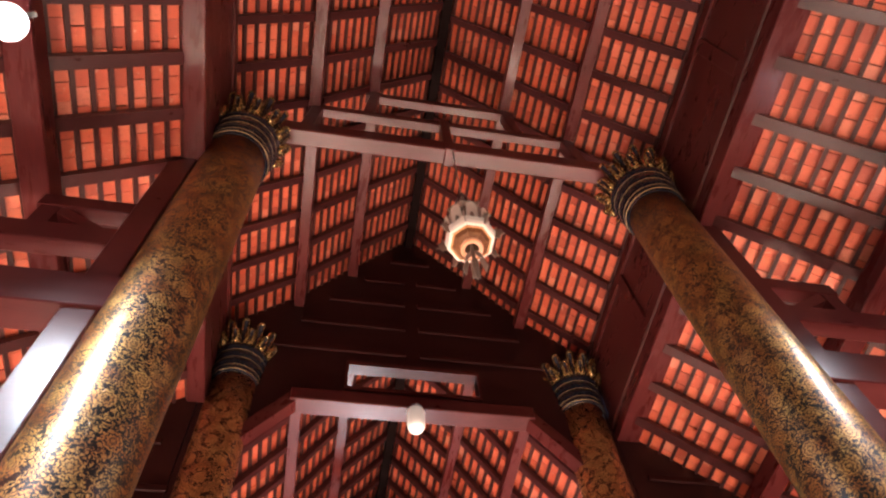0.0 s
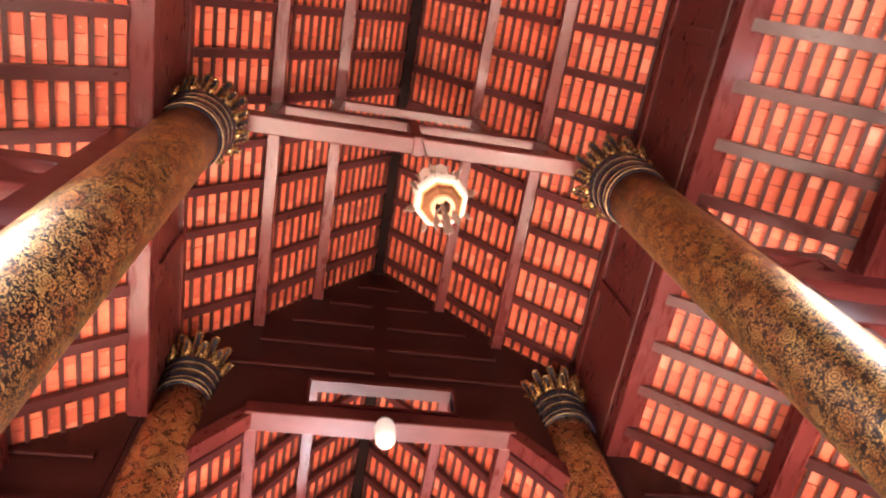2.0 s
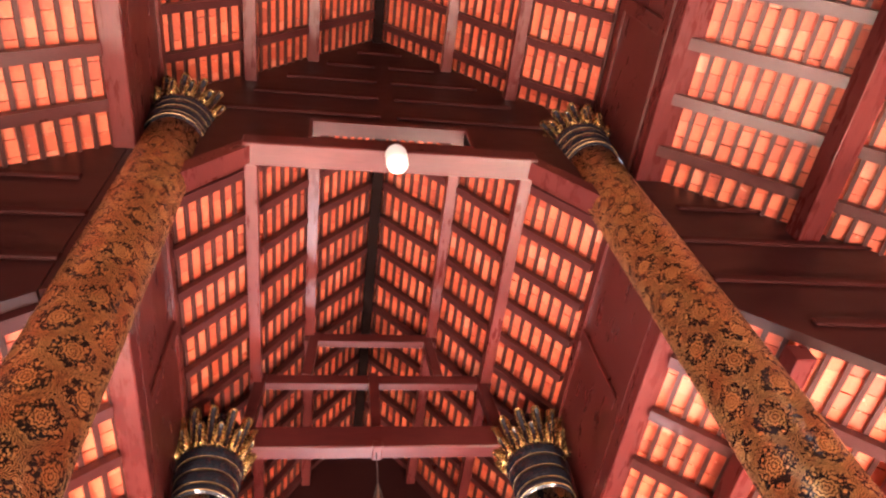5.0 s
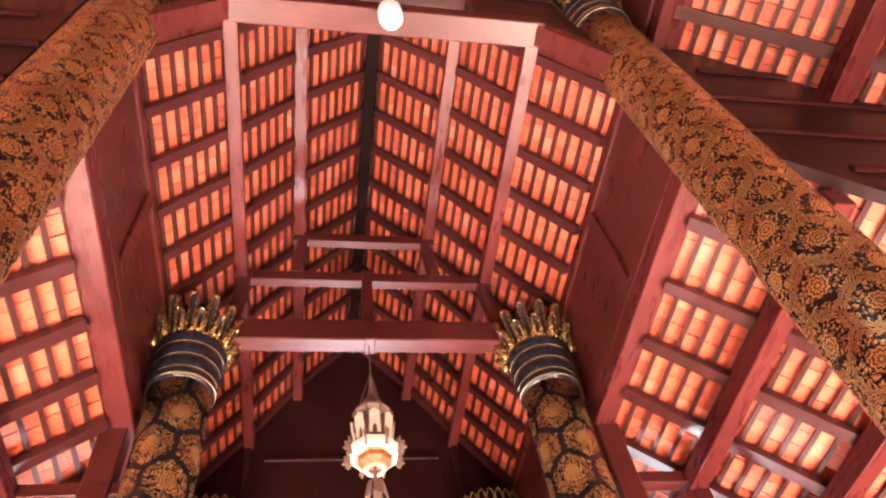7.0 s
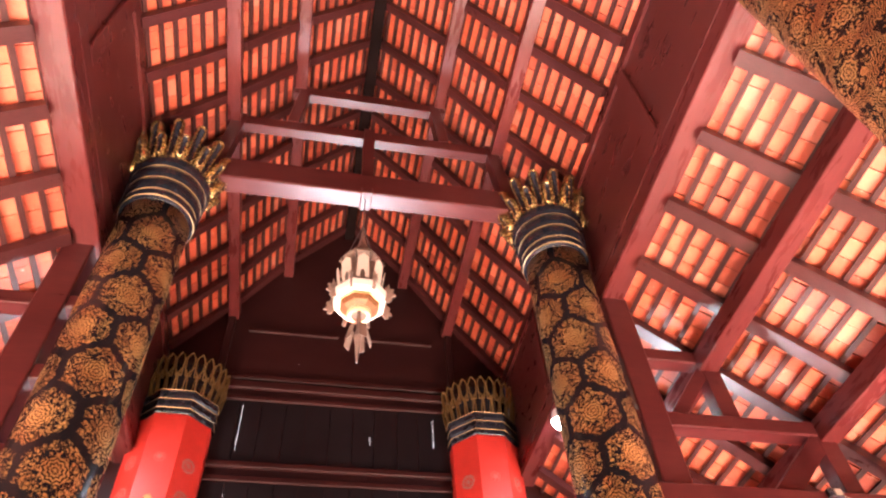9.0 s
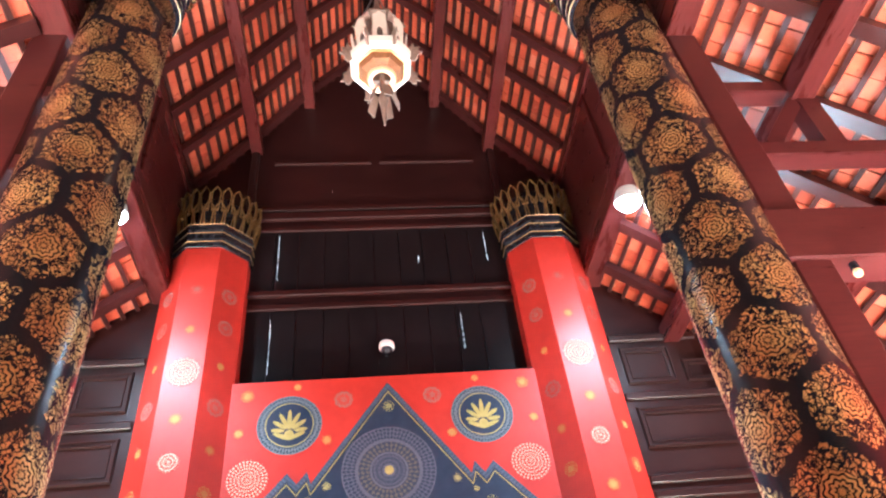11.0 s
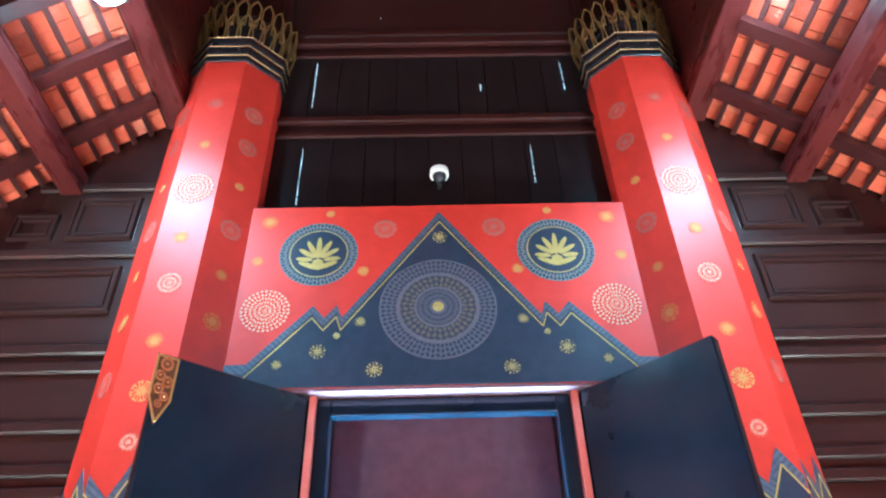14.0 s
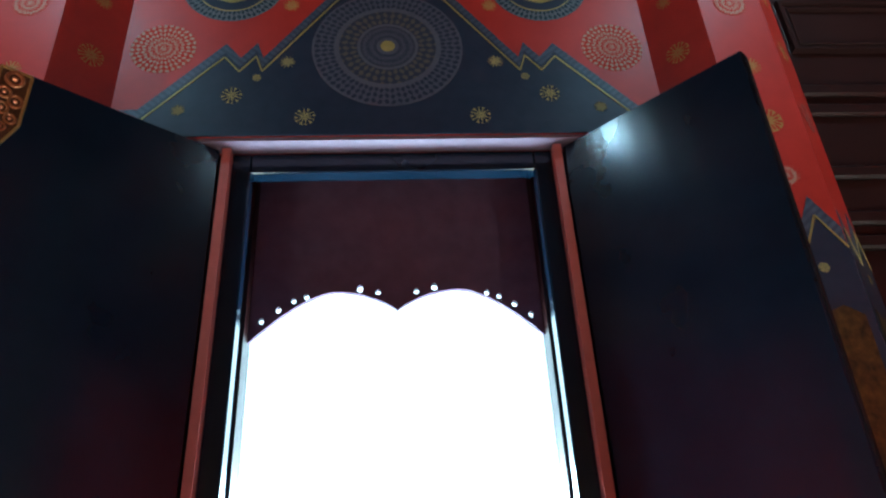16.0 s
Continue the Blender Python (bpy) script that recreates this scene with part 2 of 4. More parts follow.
M_DOOR = lacquer_door()
M_JAMB = simple("pink red jamb paint", (0.55, 0.13, 0.11), (0.66, 0.19, 0.16), 0.45)
M_WHITE = simple("white painted metal", (0.70, 0.69, 0.67), (0.82, 0.81, 0.79), 0.4)
M_FLOOR = simple("polished terracotta floor", (0.30, 0.13, 0.09), (0.42, 0.20, 0.14), 0.3, 0.0, 3)
M_STONE = simple("pale paving", (0.55, 0.52, 0.47), (0.70, 0.67, 0.62), 0.8, 0.0, 2)
M_PALE = simple("pale gilt carving", (0.22, 0.15, 0.115), (0.42, 0.32, 0.25), 0.45, 0.15, 26, 0.0, 0.5)
M_STEEL = simple("dull steel", (0.10, 0.10, 0.11), (0.20, 0.20, 0.21), 0.4, 0.7)


def glow(name, colour, strength):
    m = Nodes(name, 0.4)
    m.colour(colour)
    m.put(m.bsdf.inputs["Emission Color"], (*colour, 1))
    m.bsdf.inputs["Emission Strength"].default_value = strength
    return m.mat


M_LAMP = glow("lit floodlight glass", (0.86, 0.92, 1.0), 120)
M_FILL_LAMP = glow("lit glass of added fill lamps", (1.0, 0.85, 0.7), 4)
M_GLOBE = glow("white opal glass", (0.86, 0.80, 0.74), 0.25)

# ---- mesh helpers ----


def finish(name, bm, material, smooth=False):
    me = bpy.data.meshes.new(name)
    bmesh.ops.recalc_face_normals(bm, faces=bm.faces)
    bm.to_mesh(me)
    bm.free()
    for mat in material if isinstance(material, (list, tuple)) else [material]:
        me.materials.append(mat)
    if smooth:
        for p in me.polygons:
            p.use_smooth = True
    return me


def part(name, bm, material, parent=None, label="", smooth=False):
    ob = new(name, finish(name, bm, material, smooth))
    ob.parent = parent
    return tagged(ob, label)


def empty(name, loc=(0, 0, 0), label="", category="", group="", kind=""):
    ob = new(name)
    ob.location = loc
    return tagged(ob, label, category, group, kind)


def box(bm, x0, x1, y0, y1, z0, z1, bevel=0.0):
    ret = bmesh.ops.create_cube(bm, size=1.0, matrix=Matrix.LocRotScale(((x0 + x1) / 2, (y0 + y1) / 2, (z0 + z1) / 2), None, (x1 - x0, y1 - y0, z1 - z0)))
    if bevel:
        edges = list({e for v in ret["verts"] for e in v.link_edges})
        bmesh.ops.bevel(bm, geom=edges, offset=bevel, segments=1, affect="EDGES")


def box_bm(*a, bevel=0.0):
    bm = bmesh.new()
    box(bm, *a, bevel=bevel)
    return bm


def bar(bm, p, q, w, h, up=(0, 0, 1), bevel=0.0):
    """A squared timber from p to q, w wide and h deep (along up)."""
    p, q = Vector(p), Vector(q)
    d = (q - p).normalized()
    side = d.cross(Vector(up)).normalized()
    top = side.cross(d).normalized()
    m = Matrix((side, d, top)).transposed().to_4x4()
    m.translation = (p + q) / 2
    ret = bmesh.ops.create_cube(bm, size=1.0, matrix=m @ Matrix.Diagonal((w, (q - p).length, h, 1)))
    if bevel:
        edges = list({e for v in ret["verts"] for e in v.link_edges})
        bmesh.ops.bevel(bm, geom=edges, offset=bevel, segments=1, affect="EDGES")


def bar_bm(*a, **k):
    bm = bmesh.new()
    bar(bm, *a, **k)
    return bm


def lathe(bm, profile, n=32, uv=False, caps=True, turn=0.0):
    rings = []
    for r, z in profile:
        rings.append([bm.verts.new((r * math.cos(2 * math.pi * i / n + turn), r * math.sin(2 * math.pi * i / n + turn), z)) for i in range(n)])
    layer = bm.loops.layers.uv.verify() if uv else None
    for k in range(len(rings) - 1):
        for i in range(n):
            j = (i + 1) % n
            f = bm.faces.new((rings[k][i], rings[k][j], rings[k + 1][j], rings[k + 1][i]))
            if uv:
                rr = profile[0][0]
                for loop, (a, b) in zip(f.loops, ((i, k), (i + 1, k), (i + 1, k + 1), (i, k + 1))):
                    loop[layer].uv = (2 * math.pi * a / n * rr, profile[b][1])
    if caps:
        bm.faces.new(rings[0][::-1])
        bm.faces.new(rings[-1])
    return bm


def prism(bm, outline, y0, y1):
    """A slab between y0 and y1 with an outline in x and z."""
    front = [bm.verts.new((x, y0, z)) for x, z in outline]
    back = [bm.verts.new((x, y1, z)) for x, z in outline]
    bm.faces.new(front)
    bm.faces.new(back[::-1])
    for i in range(len(outline)):
        j = (i + 1) % len(outline)
        bm.faces.new((front[j], front[i], back[i], back[j]))


def line_at(profile, d):
    for (a, za), (b, zb) in zip(profile, profile[1:]):
        if a <= d <= b:
            return za + (zb - za) * (d - a) / (b - a)
    return profile[-1][1]


# ---- the roofs ----
# under faces of the tiles as (distance from the axis, height)
NAVE1 = [(0.0, 11.05), (0.80, 10.05), (1.43, 9.20), (2.22, 8.41)]
NAVE2 = [(0.0, 9.12), (0.75, 8.22), (1.25, 7.45), (1.88, 6.62)]
AISLE1 = [(2.20, 7.25), (4.95, 5.03)]
AISLE2 = [(1.87, 5.41), (3.95, 3.74)]
Y_BACK, Y_STEP, Y_FRONT = -4.0, 5.12, 10.42


def slope(roof, profile, side, y0, y1, rafter_y, rafter_w, rafter_h, course=0.136, singles=(0, 0)):
    """Rafters, battens and clay tiles of one side of a roof; profile goes down and outward."""
    pts = [Vector((X0 + side * d, 0, z)) for d, z in profile]
    for a, b in zip(pts, pts[1:]):
        n = Vector((side * (a.z - b.z), 0, abs(b.x - a.x))).normalized()
        if len(pts) == 2:
            a = a + (b - a) * (0.17 / abs(b.x - a.x))
        for y in rafter_y:
            if y0 < y < y1:
                off = n * -(0.03 + rafter_h / 2)
                part("rafter", bar_bm(a + off + Vector((0, y, 0)), b + off + Vector((0, y, 0)), rafter_w, rafter_h, n), M_RAFTER, roof)
    lengths = [(b - a).length for a, b in zip(pts, pts[1:])]
    total, s = sum(lengths), 0.05
    tiles = bmesh.new()
    piece = finish("tile", box_bm(-0.069, 0.069, -course * 0.62, course * 0.62, -0.006, 0.006), M_TILE_PIECE)
    count = 0
    rng = random.Random(int(1000 * profile[0][1]) + side)
    while s < total:
        k, t = 0, s
        while t > lengths[k]:
            t -= lengths[k]
            k += 1
        a, b = pts[k], pts[k + 1]
        d = (b - a).normalized()
        n = Vector((side * (a.z - b.z), 0, abs(b.x - a.x))).normalized()
        c = a + d * t
        off = n * -0.013
        part("batten", bar_bm(c + off + Vector((0, y0, 0)), c + off + Vector((0, y1, 0)), 0.036, 0.026, n), M_BATTEN, roof)
        y = y0 + rng.uniform(-0.1, 0)
        while y < y1:
            w = 0.138 + rng.uniform(-0.004, 0.004)
            lift = rng.uniform(0, 0.010)
            lo, hi = max(y, y0), min(y + w, y1)
            if hi - lo > 0.02:
                p = c + d * (course * 0.5 + rng.uniform(-0.011, 0.011)) + n * (0.012 + lift)
                tilt = (d + n * rng.uniform(0.03, 0.09)).normalized()
                h = course * 0.62
                mid = (lo + hi) / 2
                if singles[0] < mid < singles[1] and hi - lo > 0.13 and count < 280:
                    ob = new("tile", piece)
                    ob.parent = roof
                    across = tilt.cross(n).normalized()
                    m = Matrix((across, tilt, across.cross(tilt))).transposed().to_4x4()
                    m.translation = p + Vector((0, mid, 0))
                    ob.matrix_basis = m
                    count += 1
                    y += w + rng.uniform(0.004, 0.013)
                    continue
                bar(tiles, p - tilt * h + Vector((0, (lo + hi) / 2, 0)), p + tilt * h + Vector((0, (lo + hi) / 2, 0)), hi - lo, 0.012, n)
            y += w + rng.uniform(0.004, 0.013)
        s += course
    tagged(part("tile_rows", tiles, M_TILE, roof), kind="stuff")
    # the upper tile layer that shuts out the sky, dark to shade the gaps below
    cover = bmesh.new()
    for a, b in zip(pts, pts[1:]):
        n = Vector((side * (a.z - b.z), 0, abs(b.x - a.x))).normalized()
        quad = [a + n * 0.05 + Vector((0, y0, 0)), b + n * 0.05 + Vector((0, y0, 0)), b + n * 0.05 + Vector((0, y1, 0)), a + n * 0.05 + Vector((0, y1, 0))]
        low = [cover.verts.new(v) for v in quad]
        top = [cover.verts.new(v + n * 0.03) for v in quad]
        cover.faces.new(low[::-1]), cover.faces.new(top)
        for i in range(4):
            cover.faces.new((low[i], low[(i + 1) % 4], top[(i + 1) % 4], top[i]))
    part("outer_tile_layer", cover, M_GAP_SHADE, roof)


def steps(start, step, lo, hi):
    n0 = math.ceil((lo - start) / step)
    return [start + step * k for k in range(n0, int((hi - start) / step) + 1)]


roofs = {}
for key, prof, ya, yb, firsts, gaps, rw, rh in (
        ("roof_nave_high", NAVE1, Y_BACK, Y_STEP, (4.74, 4.88), (0.455, 0.455), 0.085, 0.07), ("roof_aisle_high", AISLE1, Y_BACK, Y_STEP, (4.72, 4.79), (0.445, 0.482), 0.10, 0.07),
        ("roof_nave_low", NAVE2, Y_STEP + 0.06, Y_FRONT, (5.80, 5.80), (0.447, 0.447), 0.085, 0.07), ("roof_aisle_low", AISLE2, Y_STEP + 0.06, Y_FRONT, (5.74, 5.72), (0.485, 0.545), 0.10, 0.07)):
    for k, side in enumerate((-1, 1)):
        r = empty(key + ("_west" if side < 0 else "_east"), label="red clay tile roof seen from below on dark battens and rafters", category="roof", kind="structure")
        slope(r, prof, side, ya, yb, steps(firsts[k], gaps[k], ya, yb), rw, rh, singles=(2.7, 4.4) if "high" in key else (5.6, 7.4))
        roofs[key, side] = r
for side in (-1, 1):
    a, b = Vector((X0 + side * 1.30, 5.28, 7.30)), Vector((X0 + side * 1.87, 5.28, 6.53))
    part("verge_board", bar_bm(a, b, 0.20, 0.03, (side * 0.8, 0, 0.6)), M_CLERE, roofs["roof_nave_low", side])

# purlins, ridge beams and wall plates
for key, prof, ya, yb, spots, pw, ph in (
        ("roof_nave_high", NAVE1, Y_BACK, Y_STEP, (0.80, 1.43), 0.13, 0.13), ("roof_nave_low", NAVE2, Y_STEP + 0.06, Y_FRONT, (0.72, 1.25), 0.12, 0.13),
        ("roof_aisle_high", AISLE1, Y_BACK, Y_STEP, (3.12, 4.05), 0.20, 0.20), ("roof_aisle_low", AISLE2, Y_STEP + 0.06, Y_FRONT, (2.53, 3.22), 0.15, 0.16)):
    for side in (-1, 1):
        for d in spots:
            d += 0.24 if key == "roof_aisle_high" and side > 0 else 0.0
            z = line_at(prof, d) - 0.115
            x = X0 + side * d
            part("purlin", box_bm(x - pw / 2, x + pw / 2, ya, yb, z - ph, z, bevel=0.006), M_BEAM_Y, roofs[key, side])
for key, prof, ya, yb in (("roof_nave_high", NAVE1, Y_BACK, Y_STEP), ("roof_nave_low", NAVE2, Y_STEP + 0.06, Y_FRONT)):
    part("ridge_beam", box_bm(X0 - 0.065, X0 + 0.065, ya, yb, prof[0][1] - 0.24, prof[0][1] - 0.08, bevel=0.01), M_RIDGE_SHADE, roofs[key, 1])

# ---- clerestory walls over the columns ----


def clerestory(name, side, d, z0, z1, ya, yb, plate_w, plate_h, bays):
    x = X0 + side * d
    wall = empty(name, label="brown red panelled timber wall above the columns", category="wall", kind="structure")
    part("boarding", box_bm(x - 0.02, x + 0.02, ya, yb, z0, z1), M_CLERE, wall)
    xi = x - side * 0.02
    a, b = sorted((xi, xi - side * 0.03))
    part("top_rail", box_bm(a, b, ya, yb, z1 - 0.16, z1 - 0.03, bevel=0.006), M_CLERE, wall)
    part("bottom_rail", box_bm(a, b, ya, yb, z0, z0 + 0.13, bevel=0.006), M_CLERE, wall)
    for y in bays:
        part("stile", box_bm(a, b, y - 0.07, y + 0.07, z0 + 0.13, z1 - 0.16, bevel=0.006), M_CLERE, wall)
    px0, px1 = sorted((x - side * 0.05, x + side * (plate_w - 0.05)))
    part("wall_plate", box_bm(px0, px1, ya, yb, z0 - plate_h, z0, bevel=0.008), M_BEAM_Y, wall)
    return wall


for side, tag in ((-1, "west"), (1, "east")):
    clerestory("wall_clerestory_high_" + tag, side, 2.20 if side < 0 else 2.27, 7.25, 8.42, Y_BACK, Y_STEP, 0.18 if side < 0 else 0.25, 0.18 if side < 0 else 0.24, (-2.95, -1.6, -0.25, 1.1, 2.45, 3.8))
    clerestory("wall_clerestory_low_" + tag, side, 1.87 if side < 0 else 1.91, 5.42, 6.65, Y_STEP + 0.06, Y_FRONT, 0.18, 0.17, (6.5, 7.85, 9.2))

# ---- the stepped gable between the roofs ----


def slab(name, breaks, top, bottom, y0, y1, material, parent):
    bm = bmesh.new()
    for a, b in zip(breaks, breaks[1:]):
        prism(bm, [(X0 + a, bottom(a, 1)), (X0 + b, bottom(b, -1)), (X0 + b, top(b, -1)), (X0 + a, top(a, 1))], y0, y1)
    return part(name, bm, material, parent)


def top_b(d, s):
    d = abs(d)
    return line_at(NAVE1, d) + 0.10 if d <= 2.22 else line_at(AISLE1, d) + 0.09


def low_b(d, s):
    d = abs(d)
    return line_at([(0, 7.32), (1.27, 7.32), (1.84, 6.50), (1.86, 5.32), (3.95, 3.70), (4.95, 3.5)], d)


gable_mid = empty("wall_gable_inner", label="dark red timber gable of framed panels with a long slot over the beam", category="wall", kind="structure")
L, R = -0.74, 0.74
for a, b in ((-4.95, -3.95), (-3.95, -2.36), (-2.36, -2.225), (-2.215, -1.95), (-1.95, -1.86), (-1.86, -1.84), (-1.84, -1.43), (-1.43, -1.27), (-1.27, -0.80), (-0.80, L), (R, 0.80), (0.80, 1.27), (1.27, 1.43), (1.43, 1.84), (1.84, 1.86), (1.86, 1.95), (1.95, 2.215), (2.225, 2.36), (2.36, 3.95), (3.95, 4.95)):
    bm = bmesh.new()
    prism(bm, [(X0 + a, low_b(a, 1)), (X0 + b, low_b(b, -1)), (X0 + b, top_b(b, -1)), (X0 + a, top_b(a, 1))], Y_STEP - 0.02, Y_STEP + 0.06)
    part("board", bm, M_PANEL, gable_mid)
bm = bmesh.new()
prism(bm, [(X0 + L, 7.88), (X0 + R, 7.88), (X0 + R, top_b(R, 1)), (X0, top_b(0, 1)), (X0 + L, top_b(L, 1))], Y_STEP - 0.02, Y_STEP + 0.06)
prism(bm, [(X0 + L, 7.32), (X0 + R, 7.32), (X0 + R, 7.48), (X0 + L, 7.48)], Y_STEP - 0.02, Y_STEP + 0.06)
part("boarding", bm, M_PANEL, gable_mid)
for s in (-1, 1):
    a, b = sorted((X0 + s * 2.15, X0 + s * 2.31))
    part("cover_strip", box_bm(a, b, Y_STEP + 0.062, Y_STEP + 0.085, 5.2, 8.38), M_PANEL, gable_mid)
part("slot_frame", box_bm(X0 + L - 0.03, X0 + R + 0.03, Y_STEP - 0.05, Y_STEP + 0.09, 7.86, 7.93), M_BEAM_X, gable_mid)
for s in (L - 0.03, R):
    part("slot_frame", box_bm(X0 + s, X0 + s + 0.03, Y_STEP - 0.05, Y_STEP + 0.09, 7.48, 7.86), M_BEAM_X, gable_mid)
part("slot_frame", box_bm(X0 + L - 0.03, X0 + R + 0.03, Y_STEP - 0.045, Y_STEP + 0.085, 7.46, 7.50), M_BEAM_X, gable_mid)
part("lower_beam", box_bm(X0 - 1.32, X0 + 1.32, Y_STEP - 0.09, Y_STEP + 0.13, 7.18, 7.36, bevel=0.01), M_BEAM_X, gable_mid)
for s in (-1, 1):
    part("raking_board", bar_bm((X0 + s * 1.27, Y_STEP + 0.02, 7.27), (X0 + s * 1.93, Y_STEP + 0.02, 6.42), 0.14, 0.16, (0, 1, 0)), M_CLERE, gable_mid)
for z, w, segs in ((8.10, 1.75, 2), (8.62, 1.45, 2), (9.15, 1.15, 2), (9.70, 0.72, 2), (10.25, 0.36, 1)):
    for k in range(segs):
        x0 = X0 - w + 2 * w * k / segs + 0.08
        x1 = X0 - w + 2 * w * (k + 1) / segs - 0.08
        part("rail", box_bm(x0, x1, Y_STEP - 0.05, Y_STEP - 0.02, z, z + 0.09, bevel=0.012), M_RAIL, gable_mid)
for s in (-1, 1):
    for z, d0, d1 in ((6.45, 2.4, 3.3), (5.9, 2.2, 3.9), (5.35, 2.2, 4.4), (4.85, 2.7, 4.8)):
        a, b = sorted((X0 + s * d0, X0 + s * d1))
        part("rail", box_bm(a, b, Y_STEP - 0.05, Y_STEP - 0.02, z, z + 0.08, bevel=0.012), M_RAIL, gable_mid)

# ---- trusses ----


def truss(y, tie, half, c1, d1, c2, d2, label):
    t = empty("roof_truss", (X0, y, tie[0]), label, "truss", "nave trusses", "structure")

    def put(name, bm):
        bmesh.ops.translate(bm, verts=bm.verts, vec=(-X0, -y, -tie[0]))
        part(name, bm, M_BEAM_X, t)
    put("tie_beam", box_bm(X0 - half, X0 + half, y - 0.085, y + 0.085, tie[0], tie[1], bevel=0.012))
    put("collar", box_bm(X0 - d1 - 0.1, X0 - 0.05, y - 0.05, y + 0.05, c1[0], c1[1], bevel=0.006))
    put("collar", box_bm(X0 + 0.05, X0 + d1 + 0.1, y - 0.05, y + 0.05, c1[0], c1[1], bevel=0.006))
    put("upper_collar", box_bm(X0 - d2 - 0.1, X0 + d2 + 0.1, y - 0.05, y + 0.05, c2[0], c2[1], bevel=0.006))
    put("king_post", box_bm(X0 - 0.05, X0 + 0.05, y - 0.06, y + 0.06, tie[1], c1[1] + 0.03))
    for s in (-1, 1):
        put("strut", bar_bm((X0 + s * (d1 + 0.06), y, tie[1] - 0.02), (X0 + s * (d1 - 0.02), y, c1[1] + 0.02), 0.12, 0.12, (0, 1, 0), bevel=0.006))
        put("strut", bar_bm((X0 + s * (d2 + 0.05), y, c1[1]), (X0 + s * (d2 - 0.02), y, c2[1] + 0.02), 0.11, 0.11, (0, 1, 0), bevel=0.006))
    put("boss", box_bm(X0 - 0.05, X0 + 0.05, y - 0.10, y + 0.10, tie[0] - 0.012, tie[0] + 0.07, bevel=0.01))


truss(2.53, (8.10, 8.32), 2.05, (8.92, 9.04), 1.40, (9.64, 9.76), 0.80, "red stained timber truss resting on two gilt columns")
truss(7.85, (6.27, 6.55), 1.65, (7.20, 7.34), 1.22, (7.92, 8.06), 0.68, "red stained timber truss resting on two black gilt columns")


def aisle_truss(y, side, main, collar, upper, d_in, d_p1, d_p2, d_wall, d_post, top):
    x = lambda d: X0 + side * d
    t = empty("aisle_truss", (x(d_in), y, main[0]), "brown red timber aisle truss between column and outer wall", "truss", "aisle trusses", "structure")

    def put(name, bm):
        bmesh.ops.translate(bm, verts=bm.verts, vec=(-x(d_in), -y, -main[0]))
        part(name, bm, M_BEAM_X, t)

    def level(name, d0, d1, z, w):
        a, b = sorted((x(d0), x(d1)))
        put(name, box_bm(a, b, y - w / 2, y + w / 2, z[0], z[1], bevel=0.008))
    level("tie_beam", d_in, d_wall, main, 0.22)
    level("collar", d_in, d_p2 + 0.12, collar, 0.13)
    level("upper_collar", d_in, d_p1 + 0.1, upper, 0.12)
    put("post", bar_bm((x(d_post), y, 0.0), (x(d_post), y, top), 0.20, 0.17, (0, 1, 0), bevel=0.01))
    put("post", bar_bm((x(d_p1), y, collar[1]), (x(d_p1), y, upper[0]), 0.13, 0.11, (0, 1, 0)))
    put("brace", bar_bm((x(d_p1), y, upper[0] + 0.02), (x(d_p1 - 0.38), y, collar[1]), 0.09, 0.09, (0, 1, 0)))
    put("brace", bar_bm((x(d_p2), y, collar[0] + 0.02), (x(d_p2 - 0.50), y, main[1]), 0.13, 0.10, (0, 1, 0)))
    put("post", bar_bm((x(d_p2), y, main[1]), (x(d_p2), y, collar[0]), 0.13, 0.11, (0, 1, 0)))


for side in (-1, 1):
    aisle_truss(2.53, side, (4.84, 5.16), (5.58, 5.80), (6.04, 6.20), 2.1, 2.95, 3.95, 4.95, 2.32, 7.08)
    aisle_truss(7.85, side, (3.31, 3.635), (4.09, 4.205), (4.67, 4.78), 1.70, 2.55, 3.20, 3.95, 1.96, 5.26)

# ---- columns ----


def petal_mesh(w, h, thick, rim, pointed, backs):
    bm = bmesh.new()
    n = 7
    outer = [(-w / 2 * 0.72, 0.0), (-w / 2, h * 0.55)]
    for i in range(n):
        a = math.pi - math.pi * i / (n - 1)
        lift = h * 0.28 * (1 - abs(math.cos(a))) ** 0.7 if pointed else w * 0.5 * math.sin(a)
        outer.append((w / 2 * math.cos(a), h - (h * 0.28 if pointed else w * 0.5) + lift))
    outer += [(w / 2, h * 0.55), (w / 2 * 0.72, 0.0)]
    cx, cz = 0.0, h * 0.52
    inner = [(cx + (x - cx) * (1 - 2 * rim / w), cz + (z - cz) * (1 - 1.6 * rim / h)) for x, z in outer]
    fo = [bm.verts.new((x, -thick, z)) for x, z in outer]
    fi = [bm.verts.new((x, -thick, z)) for x, z in inner]
    di = [bm.verts.new((x, -thick * 0.35, z)) for x, z in inner]
    bo = [bm.verts.new((x * 0.92, thick * 0.5, z)) for x, z in outer]
    k = len(outer)
    for i in range(k):
        j = (i + 1) % k
        for quad in ((fo[i], fo[j], fi[j], fi[i]), (fi[i], fi[j], di[j], di[i]), (fo[j], fo[i], bo[i], bo[j])):
            bm.faces.new(quad)
    if backs:
        f = bm.faces.new(di)
        f.material_index = 1
        g = bm.faces.new(bo[::-1])
        g.material_index = 1
    else:
        for i in range(k):
            j = (i + 1) % k
            bm.faces.new((di[i], di[j], bo[j], bo[i]))
    return finish("petal", bm, [M_CROWN, M_BLACK])


